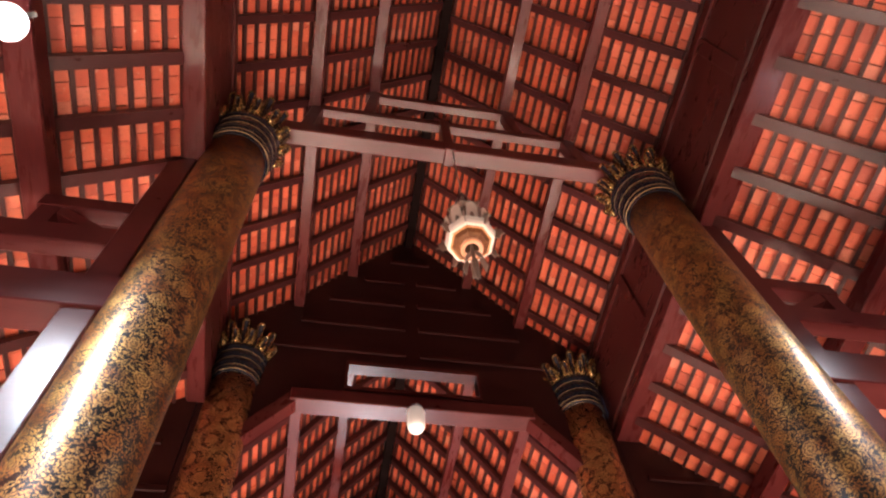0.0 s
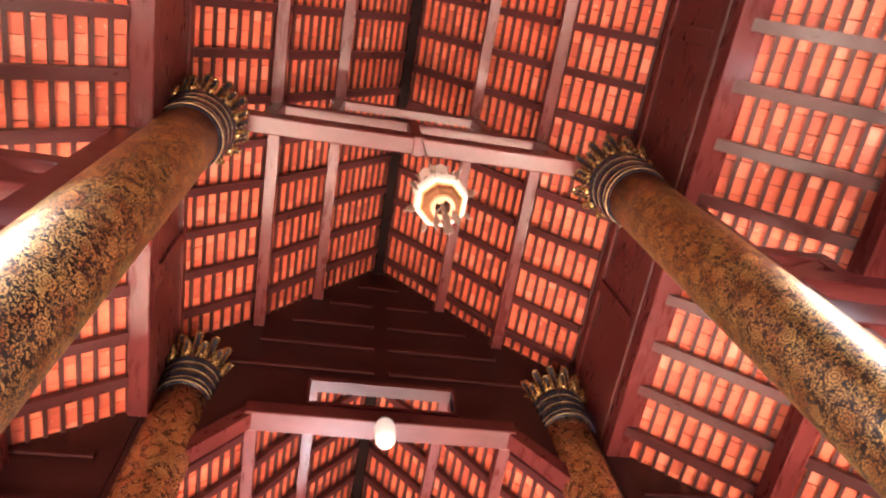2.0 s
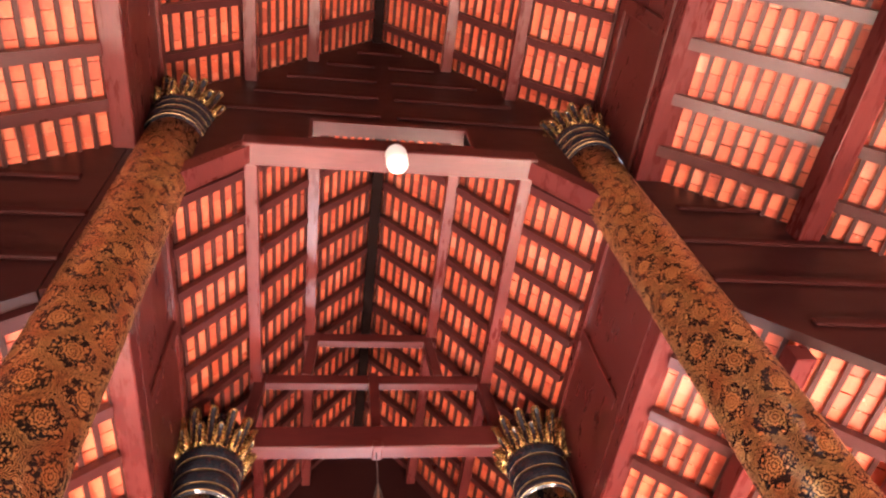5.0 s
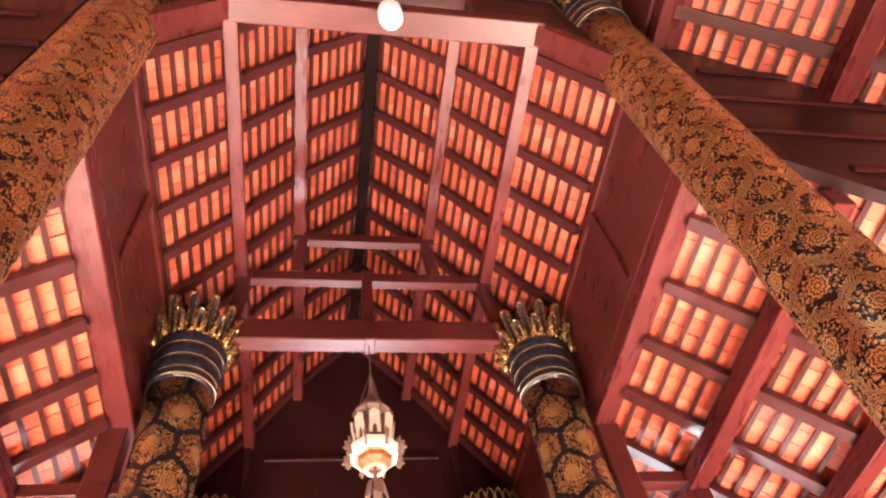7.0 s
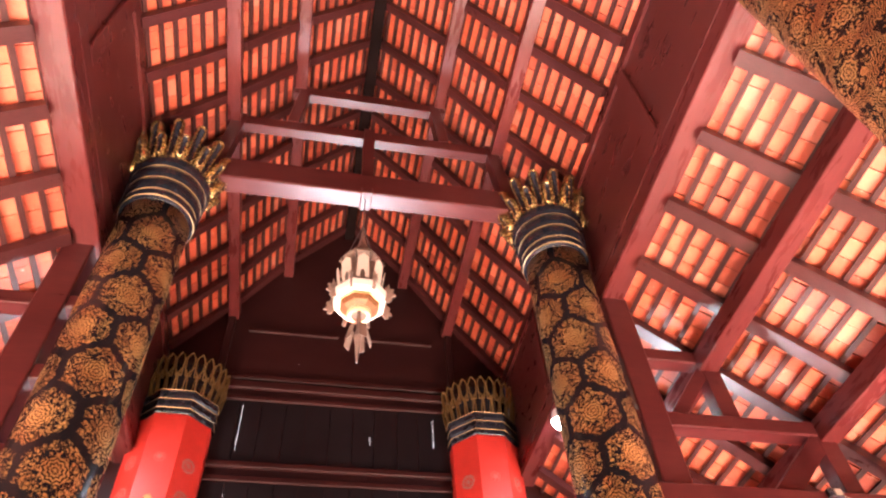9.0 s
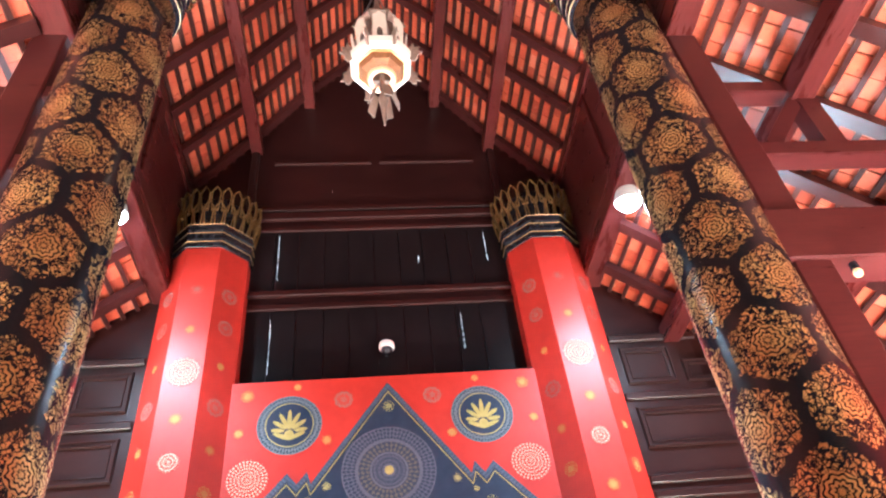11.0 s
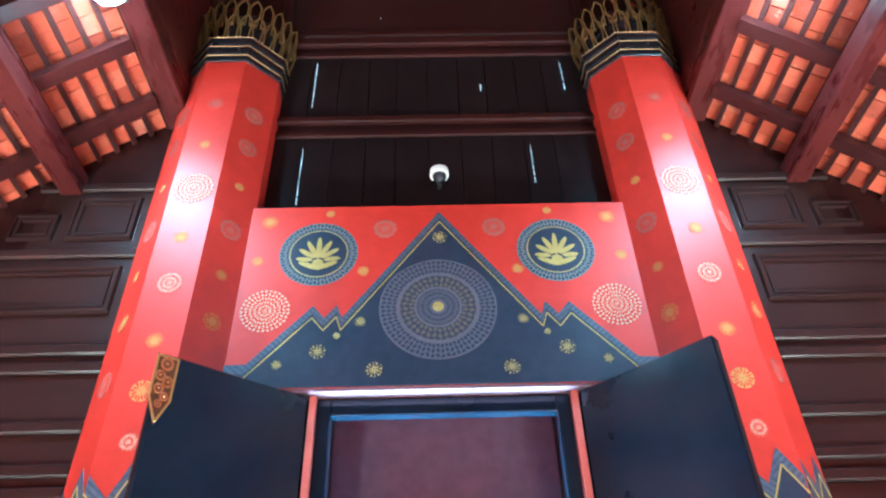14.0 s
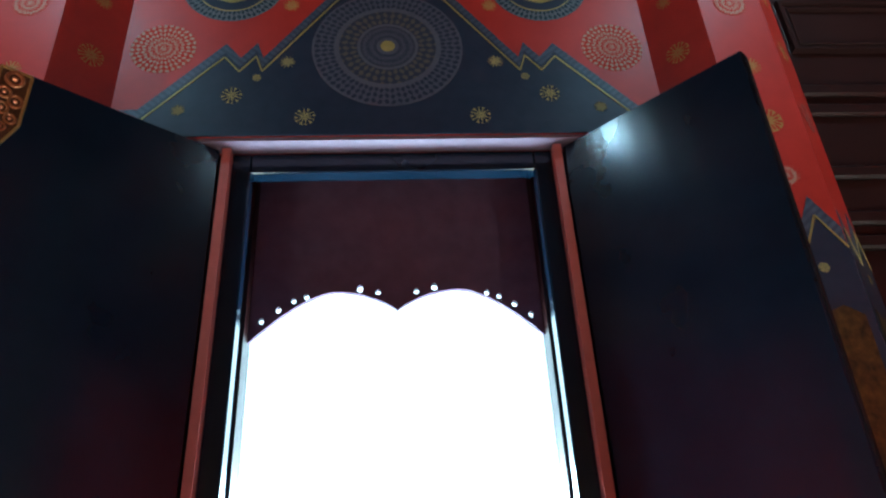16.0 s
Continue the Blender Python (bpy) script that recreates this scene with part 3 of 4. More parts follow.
def finger_mesh(w, h, thick, slot):
    """A rounded gilt finger with a narrow dark slot in its face."""
    bm = bmesh.new()

    def ring(half, low, high, y):
        pts = [(-half * 0.8, low)]
        for i in range(9):
            a = math.pi - math.pi * i / 8
            pts.append((half * math.cos(a), high - half + half * math.sin(a)))
        return [bm.verts.new((x, y, z)) for x, z in pts + [(half * 0.8, low)]]
    rings = [ring(w * 0.42, 0.0, h * 0.985, thick * 0.5), ring(w * 0.5, 0.0, h, -thick * 0.1), ring(w * 0.42, 0.004, h * 0.98, -thick * 0.75), ring(slot + w * 0.055, 0.008, h * 0.965, -thick),
             ring(slot, 0.012, h * 0.935, -thick * 0.97), ring(slot * 0.9, 0.014, h * 0.925, -thick * 0.66)]
    n = len(rings[0])
    for p, q in zip(rings, rings[1:]):
        for i in range(n):
            j = (i + 1) % n
            bm.faces.new((p[i], p[j], q[j], q[i]))
    f = bm.faces.new(rings[-1])
    f.material_index = 1
    bm.faces.new(rings[0][::-1])
    return finish("petal", bm, [M_PETAL, M_BLACK], True)


def column(r, z_collar, z_petal, z_top, material, label):
    col = empty("column", (0, 0, 0), label, "column")
    shaft = bmesh.new()
    zs = [i * z_collar / 12 for i in range(13)]
    lathe(shaft, [(r * (1.06 - 0.06 * z / z_collar), z) for z in zs], 48, uv=True)
    part("shaft", shaft, material, col, smooth=True)
    h = z_petal - z_collar
    prof = [(r, z_collar - 0.02), (r + 0.022, z_collar)]
    for z0, z1, rr in ((0.02, 0.17, 0.030), (0.19, 0.45, 0.038), (0.47, 0.73, 0.048), (0.75, 0.99, 0.060)):
        prof += [(r + rr - 0.012, z_collar + z0 * h), (r + rr, z_collar + (0.75 * z0 + 0.25 * z1) * h), (r + rr + 0.003, z_collar + (0.3 * z0 + 0.7 * z1) * h), (r + rr - 0.008, z_collar + z1 * h)]
    prof.append((r * 0.6, z_collar + h))
    collar = part("collar", lathe(bmesh.new(), prof, 40), M_COLLAR, col)
    for zz, rr, hh in ((0.015, 0.020, 0.003), (0.18, 0.020, 0.004), (0.46, 0.028, 0.003), (0.74, 0.038, 0.003)):
        z = z_collar + zz * h
        part("gilt_band", lathe(bmesh.new(), [(r + rr, z - hh), (r + rr + 0.009, z), (r + rr, z + hh)], 40, caps=False), M_OCHRE, collar)
    core = bmesh.new()
    lathe(core, [(r * 0.8, z_petal - 0.01), (r * 0.8, z_top + 0.05)], 24)
    part("core", core, M_BLACK, col)
    hp = z_top - z_petal
    long_mesh = finger_mesh(0.090, hp, 0.050, 0.027)
    short_mesh = finger_mesh(0.076, hp * 0.50, 0.044, 0.021)
    for mesh, n, off, rad, lean in ((long_mesh, 13, 0.0, r + 0.005, 15), (short_mesh, 13, 0.5, r + 0.045, 22)):
        for i in range(n):
            ob = new("petal", mesh)
            ob.parent = col
            a = 360 * (i + off) / n
            ob.matrix_basis = pose(0, 0, 0, 0, 0, a) @ pose(0, -rad, z_petal, lean, 0, 0)
    return col


LAB_A = "round column covered in worn gilt stencil with black lotus capital"
LAB_C = "round black lacquer column with gilt rosette cells and lotus capital"
col_a = column(0.262, 7.36, 7.82, 8.20, M_GILT_A, LAB_A)
col_a.location = (X0 - 1.96, 2.55, 0)
tagged(col_a, group="gilt nave columns")
copy_thing(col_a, pose(X0 + 1.96, 2.55, 0, 0, 0, 40))
col_b = column(0.245, 7.42, 7.84, 8.20, M_GILT_B, LAB_A)
col_b.location = (X0 - 1.93, 5.18, 0)
tagged(col_b, group="gilt nave columns")
copy_thing(col_b, pose(X0 + 1.94, 5.18, 0, 0, 0, 70))
col_c = column(0.245, 5.62, 6.10, 6.53, M_CELL, LAB_C)
col_c.location = (X0 - 1.55, 7.82, 0)
tagged(col_c, group="black gilt columns")
copy_thing(col_c, pose(X0 + 1.57, 7.82, 0, 0, 0, 30))

# ---- front wall with the door ----
front = empty("wall_front", label="front gable wall of dark red framed timber panels", category="wall", kind="structure")
YF0, YF1 = 10.42, 10.56


def top_d(d):
    d = abs(d)
    return line_at(NAVE2, d) + 0.10 if d <= 1.885 else line_at(AISLE2, d) + 0.09


for a, b in ((-3.95, -1.98), (-1.98, -1.89), (-1.88, -1.25), (-1.25, -0.75), (0.75, 1.25), (1.25, 1.88), (1.89, 1.98), (1.98, 3.95)):
    bm = bmesh.new()
    prism(bm, [(X0 + a, 0), (X0 + b, 0), (X0 + b, top_d(b)), (X0 + a, top_d(a))], YF0, YF1)
    part("board", bm, M_PANEL, front)
bm = bmesh.new()
prism(bm, [(X0 - 0.75, 3.05), (X0 + 0.75, 3.05), (X0 + 0.75, top_d(0.75)), (X0, top_d(0)), (X0 - 0.75, top_d(0.75))], YF0, YF1)
part("boarding", bm, M_PANEL, front)
for s in (-1, 1):
    a, b = sorted((X0 + s * 1.80, X0 + s * 1.98))
    part("cover_strip", box_bm(a, b, YF1 + 0.002, YF1 + 0.03, 0.0, 6.74), M_PANEL, front)

# rooms' shell; unseen floor toned for warm bounce, back wall added to close it
floor = tagged(part("floor", box_bm(X0 - 5.05, X0 + 5.05, Y_BACK - 0.2, 10.9, -0.1, 0.0), M_FLOOR), "polished terracotta coloured temple floor", "floor", kind="structure")
for side, tag in ((-1, "west"), (1, "east")):
    for d, y0, y1, z1, nm in ((4.95, Y_BACK, Y_STEP + 0.06, 5.02, "high"), (3.95, Y_STEP + 0.06, YF1, 3.72, "low")):
        a, b = sorted((X0 + side * d, X0 + side * (d + 0.12)))
        tagged(part("wall_side_%s_%s" % (nm, tag), box_bm(a, b, y0, y1, 0, z1), M_RED), "red painted outer side wall", "wall", kind="structure")
    a, b = sorted((X0 + side * 3.95, X0 + side * 5.07))
    tagged(part("wall_return_" + tag, box_bm(a, b, Y_STEP + 0.06, Y_STEP + 0.18, 0, 5.05), M_PANEL), "dark timber return wall", "wall", kind="structure")
bm = bmesh.new()
prism(bm, [(X0 - 5.07, 0), (X0 + 5.07, 0), (X0 + 5.07, 5.1), (X0 + 2.36, 7.2), (X0 + 2.24, 8.5), (X0, 11.15), (X0 - 2.24, 8.5), (X0 - 2.36, 7.2), (X0 - 5.07, 5.1)], Y_BACK - 0.15, Y_BACK)
tagged(part("wall_back", bm, M_PANEL), "unseen end wall added to close the room", "wall", kind="structure")
ground = tagged(part("ground", box_bm(-300, 300, -300, 300, -0.5, -0.12), M_STONE), "sunlit pale paved ground outside", "ground", kind="structure")

# ---- front wall: panelling, door, painted panel ----


def frame_mould(x0, x1, z0, z1, y, w=0.06, deep=0.03, material=None, parent=None):
    """A raised moulding round a sunk panel, mitred from four bars."""
    bm = bmesh.new()
    o = [(x0, z0), (x1, z0), (x1, z1), (x0, z1)]
    i = [(x0 + w, z0 + w), (x1 - w, z0 + w), (x1 - w, z1 - w), (x0 + w, z1 - w)]
    def at(f, g):
        return [bm.verts.new((a + (e - a) * f, y - deep * g, b + (q - b) * f)) for (a, b), (e, q) in zip(o, i)]
    loops = [at(0.0, 0.0), at(0.12, 1.0), at(0.34, 0.95), at(0.42, 0.45), at(0.72, 0.45), at(0.8, 0.75), at(0.92, 0.7), at(1.0, 0.0)]
    for p, q in zip(loops, loops[1:]):
        for k in range(4):
            j = (k + 1) % 4
            bm.faces.new((p[k], p[j], q[j], q[k]))
    return part("panel_moulding", bm, material or M_FRONT, parent)


def front_rail(d0, d1, z, h=0.09, deep=0.035, material=None):
    bm = box_bm(X0 + d0, X0 + d1, YF0 - deep, YF0, z, z + h, bevel=0.012)
    part("rail", bm, material or M_RAIL, front)


for z, w in ((5.12, 1.3), (5.26, 1.3), (6.06, 1.32), (6.20, 1.32), (6.34, 1.30)):
    front_rail(-w, w, z, 0.07 if z not in (6.20,) else 0.1, 0.03 + 0.02 * (z in (5.26, 6.20)))
for d in (-1.06, 0.04):
    front_rail(d, d + 1.02, 7.02, 0.06)
for s in (-1, 1):
    a, b = sorted((X0 + s * 1.22, X0 + s * 1.30))
    part("stile", box_bm(a, b, YF0 - 0.05, YF0, 6.4, 7.35, bevel=0.01), M_PANEL, front)
    
    for z0, z1, d1 in ((0.0, 2.5, 3.94), (2.5, 3.34, 3.94), (3.34, 4.05, 3.5), (4.05, 4.62, 2.7)):
        a, b = sorted((X0 + s * 1.93, X0 + s * d1))
        part("board", box_bm(a, b, YF0 - 0.006, YF0 + 0.002, z0 + 0.002, z1 - 0.002), M_FRONT, front)
    for d0, d1, z0, z1 in ((2.02, 2.46, 4.20, 4.56), (2.54, 2.84, 4.20, 4.42), (2.02, 2.98, 3.63, 3.98), (3.06, 3.6, 3.50, 3.82)):
        a, b = sorted((X0 + s * d0, X0 + s * d1))
        frame_mould(a, b, z0, z1, YF0 - 0.006, parent=front)
    for z in (3.34, 3.22, 2.86, 2.62, 2.50, 2.10, 1.80, 1.68):
        a, b = sorted((s * 1.95, s * 3.9))
        front_rail(a, b, z, 0.07, material=M_FRONT)
    for z in (4.05, 4.62):
        a, b = sorted((s * 1.95, s * (3.5 if z < 4.5 else 2.75)))
        front_rail(a, b, z, 0.07, material=M_FRONT)
# upright boards, and glowing strips on them in place of daylit slits
seams = (-1.20, -0.98, -0.76, -0.52, -0.30, -0.06, 0.18, 0.40, 0.64, 0.86, 1.20)
rng = random.Random(4)
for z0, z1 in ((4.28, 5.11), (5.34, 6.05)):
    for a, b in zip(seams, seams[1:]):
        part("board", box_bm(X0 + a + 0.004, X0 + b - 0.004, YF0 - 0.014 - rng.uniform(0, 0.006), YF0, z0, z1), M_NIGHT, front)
M_SLIT_GLOW = glow("glow for a daylight slit", (0.9, 0.95, 1.0), 0.9)
for d, z0, z1 in ((-0.947, 5.46, 6.01), (-0.97, 4.47, 5.02), (1.02, 5.62, 5.98), (0.685, 4.64, 5.0), (-0.45, 6.585, 6.605), (0.045, 5.28, 5.295), (0.36, 5.62, 5.70)):
    bm = bmesh.new()
    zz = z0
    rng = random.Random(int(z0 * 100))
    while zz < z1:
        ln = rng.uniform(0.03, 0.09)
        box(bm, X0 + d - 0.002, X0 + d + rng.uniform(-0.001, 0.002), YF0 - 0.026, YF0 - 0.0215, zz, min(zz + ln, z1))
        zz += ln + rng.uniform(0.004, 0.03)
    part("daylight_slit", bm, M_SLIT_GLOW, front, "thin glowing strip in place of a daylit gap between boards")


def lace(name, ground, ink, petals, rings, amount):
    """A round stencilled flower in an object's own x and z."""
    m = Nodes(name, 0.7)
    xyz = m.add("ShaderNodeSeparateXYZ")
    co = m.add("ShaderNodeTexCoord").outputs["Object"]
    m.put(xyz.inputs[0], co)
    r = m.math("SQRT", m.math("ADD", m.math("MULTIPLY", xyz.outputs[0], xyz.outputs[0]), m.math("MULTIPLY", xyz.outputs[2], xyz.outputs[2])))
    ang = m.math("ARCTAN2", xyz.outputs[2], xyz.outputs[0])
    p = m.math("SINE", m.math("MULTIPLY", ang, float(petals)))
    w = m.math("SINE", m.math("ADD", m.math("MULTIPLY", r, rings), m.math("MULTIPLY", p, 0.9)))
    q = m.math("MULTIPLY", m.math("SINE", m.math("MULTIPLY", ang, petals * 2.0)), 0.55)
    n = m.noise(co, 70, 3)
    v = m.math("ADD", m.math("ADD", m.math("MULTIPLY", w, 0.5), q), m.math("MULTIPLY", n, 0.5))
    m.colour(m.mix(m.math("GREATER_THAN", v, amount), ground, ink))
    m.bsdf.inputs["Specular IOR Level"].default_value = 0.22
    return m.mat


RED = (0.52, 0.028, 0.018)
M_LACE_W = lace("cream lace flower on red", RED, (0.56, 0.43, 0.33), 16, 240, 0.40)
M_LACE_G = lace("gold flower on red", RED, (0.50, 0.27, 0.08), 8, 120, 0.05)
M_LACE_D = lace("faded flower on red", RED, (0.36, 0.12, 0.10), 10, 130, 0.1)
M_MANDALA = lace("grey blue mandala", (0.032, 0.040, 0.070), (0.10, 0.10, 0.145), 34, 190, 0.15)
M_LILAC = simple("lilac grey paint", (0.085, 0.085, 0.125), (0.12, 0.12, 0.165), 0.45, 0.0, 60)
M_MANDALA_MID = lace("blue mandala with gold dots", (0.045, 0.050, 0.082), (0.13, 0.115, 0.10), 18, 170, 0.35)
M_RING = lace("blue and grey ring pattern", (0.03, 0.05, 0.075), (0.17, 0.19, 0.22), 30, 190, 0.15)
M_BLUE_G = lace("gold flower on blue", (0.026, 0.037, 0.07), (0.46, 0.38, 0.14), 6, 150, 0.25)


def toothed():
    """Grey blue border paint with small dark teeth that follow the slopes."""
    m = Nodes("grey blue toothed border", 0.45)
    xyz = m.add("ShaderNodeSeparateXYZ")
    m.put(xyz.inputs[0], m.add("ShaderNodeTexCoord").outputs["Object"])
    along = m.math("SUBTRACT", m.math("MULTIPLY", m.math("ABSOLUTE", xyz.outputs[0]), 0.62), m.math("MULTIPLY", xyz.outputs[2], 0.78))
    teeth = m.math("GREATER_THAN", m.math("SINE", m.math("MULTIPLY", along, 2 * math.pi / 0.028)), 0.1)
    tone = m.noise(m.coords(), 26, 4)
    m.colour(m.mix(m.math("MULTIPLY", teeth, 0.5), m.ramp(tone, (0.35, (0.075, 0.095, 0.15)), (0.65, (0.11, 0.135, 0.20))), (0.024, 0.034, 0.066)))
    return m.mat


M_EDGE = toothed()
M_FOOT = simple("worn dark gilding", (0.012, 0.012, 0.014), (0.20, 0.115, 0.035), 0.35, 0.3, 34)
M_INK = simple("gold paint", (0.46, 0.36, 0.10), (0.62, 0.50, 0.18), 0.4, 0.3, 30)


def disc(name, loc, r, material, parent, thick=0.0012, turn=0.0, n=28, ry=0.0):
    bm = bmesh.new()
    lathe(bm, [(r, 0), (r, thick * 0.6), (r - thick * 0.5, thick)], n)
    bmesh.ops.rotate(bm, verts=bm.verts, cent=(0, 0, 0), matrix=Matrix.Rotation(radians(90), 3, "X"))
    ob = part(name, bm, material, parent)
    ob.matrix_basis = pose(*loc, 0, 0, turn)
    return ob


YP = 10.25
# violet is the bright doorway's glare put into the board's colour
M_GLARE_BOARD = simple("violet door glare tone", (0.16, 0.09, 0.15), (0.23, 0.14, 0.22), 0.4)
# lavender is daylight from below put into the soffit's colour
M_SOFFIT_DAYLIT = simple("lavender daylit soffit tone", (0.19, 0.12, 0.17), (0.26, 0.17, 0.23), 0.6)
panel = empty("door_head_panel", (X0, YP, 2.98), "red lacquer panel painted with a blue mountain, mandala and medallions", "wall panel")


def on_panel(name, bm, material, label="", parent=None):
    bmesh.ops.translate(bm, verts=bm.verts, vec=(-X0, -YP, -2.98))
    return part(name, bm, material, panel, label)


on_panel("backing", box_bm(X0 - 1.24, X0 + 1.24, YP, YF0 - 0.002, 3.02, 4.31), M_RED)
OUT = [(0.0, 4.25), (0.58, 3.46), (0.61, 3.55), (0.68, 3.46), (0.75, 3.545), (1.09, 3.17)]


def mountain(drop):
    """The stepped outline, lowered by drop, from the left foot over the peak to the right foot."""
    right = [(X0 + d, z - drop) for d, z in OUT]
    return [(2 * X0 - x, z) for x, z in right[:0:-1]] + right


bm = bmesh.new()
prism(bm, mountain(0.0) + [(X0 + 1.235, 3.165), (X0 + 1.235, 3.022), (X0 - 1.235, 3.022), (X0 - 1.235, 3.165)], YP - 0.004, YP - 0.0005)
on_panel("mountain_border", bm, M_EDGE, "grey blue patterned border")
bm = bmesh.new()
prism(bm, mountain(0.058) + [(X0 + 1.235, 3.10), (X0 + 1.235, 3.023), (X0 - 1.235, 3.023), (X0 - 1.235, 3.10)], YP - 0.007, YP - 0.0045)
on_panel("mountain", bm, M_BLUE, "dark blue painted mountain")
line = mountain(0.085)
bm = bmesh.new()
for (xa, za), (xb, zb) in zip(line, line[1:]):
    bar(bm, (xa, YP - 0.008, za), (xb, YP - 0.008, zb), 0.007, 0.003, (0, 1, 0))
on_panel("gold_line", bm, M_INK)
Y1 = -0.007
mandala = disc("mandala", (-0.02, Y1, 0.538), 0.345, M_LILAC, panel, n=48)
for k, (rr, mt) in enumerate(((0.336, M_MANDALA), (0.245, M_LILAC), (0.222, M_MANDALA_MID), (0.140, M_LILAC), (0.126, M_MANDALA), (0.05, M_LILAC), (0.033, M_INK))):
    disc("mandala_ring", (0, -0.0010 - 0.0010 * k, 0), rr, mt, mandala, 0.0012, n=40)
for s in (-1, 1):
    med = disc("medallion", (s * 0.735 - 0.015, -0.0005, 0.952), 0.243, M_RING, panel, 0.0012, n=44)
    disc("medallion_rim", (0, -0.0011, 0), 0.18, M_INK, med, 0.0008, n=40)
    disc("medallion_field", (0, -0.0018, 0), 0.174, M_BLUE, med, 0.0008, n=40)
    bm = bmesh.new()
    # a plain gold lotus: a fan of leaves over a curved base
    fan = [(0.085 * math.sin(radians(q)), -0.055 + 0.095 * math.cos(radians(q)), 0.085 - 0.0004 * abs(q), 0.017, 90 - q) for q in (-84, -56, -28, 0, 28, 56, 84)]
    for k, (cx, cz, rx, rz, tilt) in enumerate(fan + [(-0.05, -0.095, 0.075, 0.018, -22), (0.05, -0.095, 0.075, 0.018, 22), (0.0, -0.075, 0.035, 0.03, 0)]):
        ret = bmesh.ops.create_circle(bm, cap_ends=True, segments=14, radius=1.0)
        bmesh.ops.transform(bm, verts=ret["verts"], matrix=Matrix.Translation((cx, -0.0032 - 0.0002 * k, cz)) @ Matrix.Rotation(radians(-tilt), 4, "Y") @ Matrix.Rotation(radians(90), 4, "X") @ Matrix.Diagonal((rx, rz, 1, 1)))
    part("gold_motif", bm, M_INK, med)
    for d, z, r, mt in ((1.03, 3.52, 0.145, M_LACE_W), (0.345, 4.12, 0.075, M_LACE_D), (1.08, 4.19, 0.05, M_LACE_G), (0.70, 4.25, 0.03, M_LACE_G), (1.12, 3.88, 0.035, M_LACE_G), (0.47, 3.79, 0.038, M_LACE_G)):
        disc("flower", (s * d, -0.0005, z - 2.98), r, mt, panel, n=24)
    for d, z, r in ((0.70, 3.24, 0.045), (0.47, 3.43, 0.035), (0.38, 3.12, 0.045), (0.92, 3.16, 0.03), (0.60, 3.34, 0.02)):
        disc("flower", (s * d, Y1, z - 2.98), r, M_BLUE_G, panel, n=14)
disc("flower", (0, Y1, 4.04 - 2.98), 0.045, M_BLUE_G, panel, n=14)

# stencilled flowers along the top of the red side wall
for i in range(9):
    for row in range(3):
        disc("flower", (X0 + 3.9495, 6.0 + 0.48 * i + 0.24 * (row % 2), 3.50 - 0.26 * row), 0.045 - 0.008 * (row % 2), M_LACE_G, bpy.data.objects["wall_side_low_east"], turn=-90, n=16)

# eight-sided red pilasters
AP = 0.35


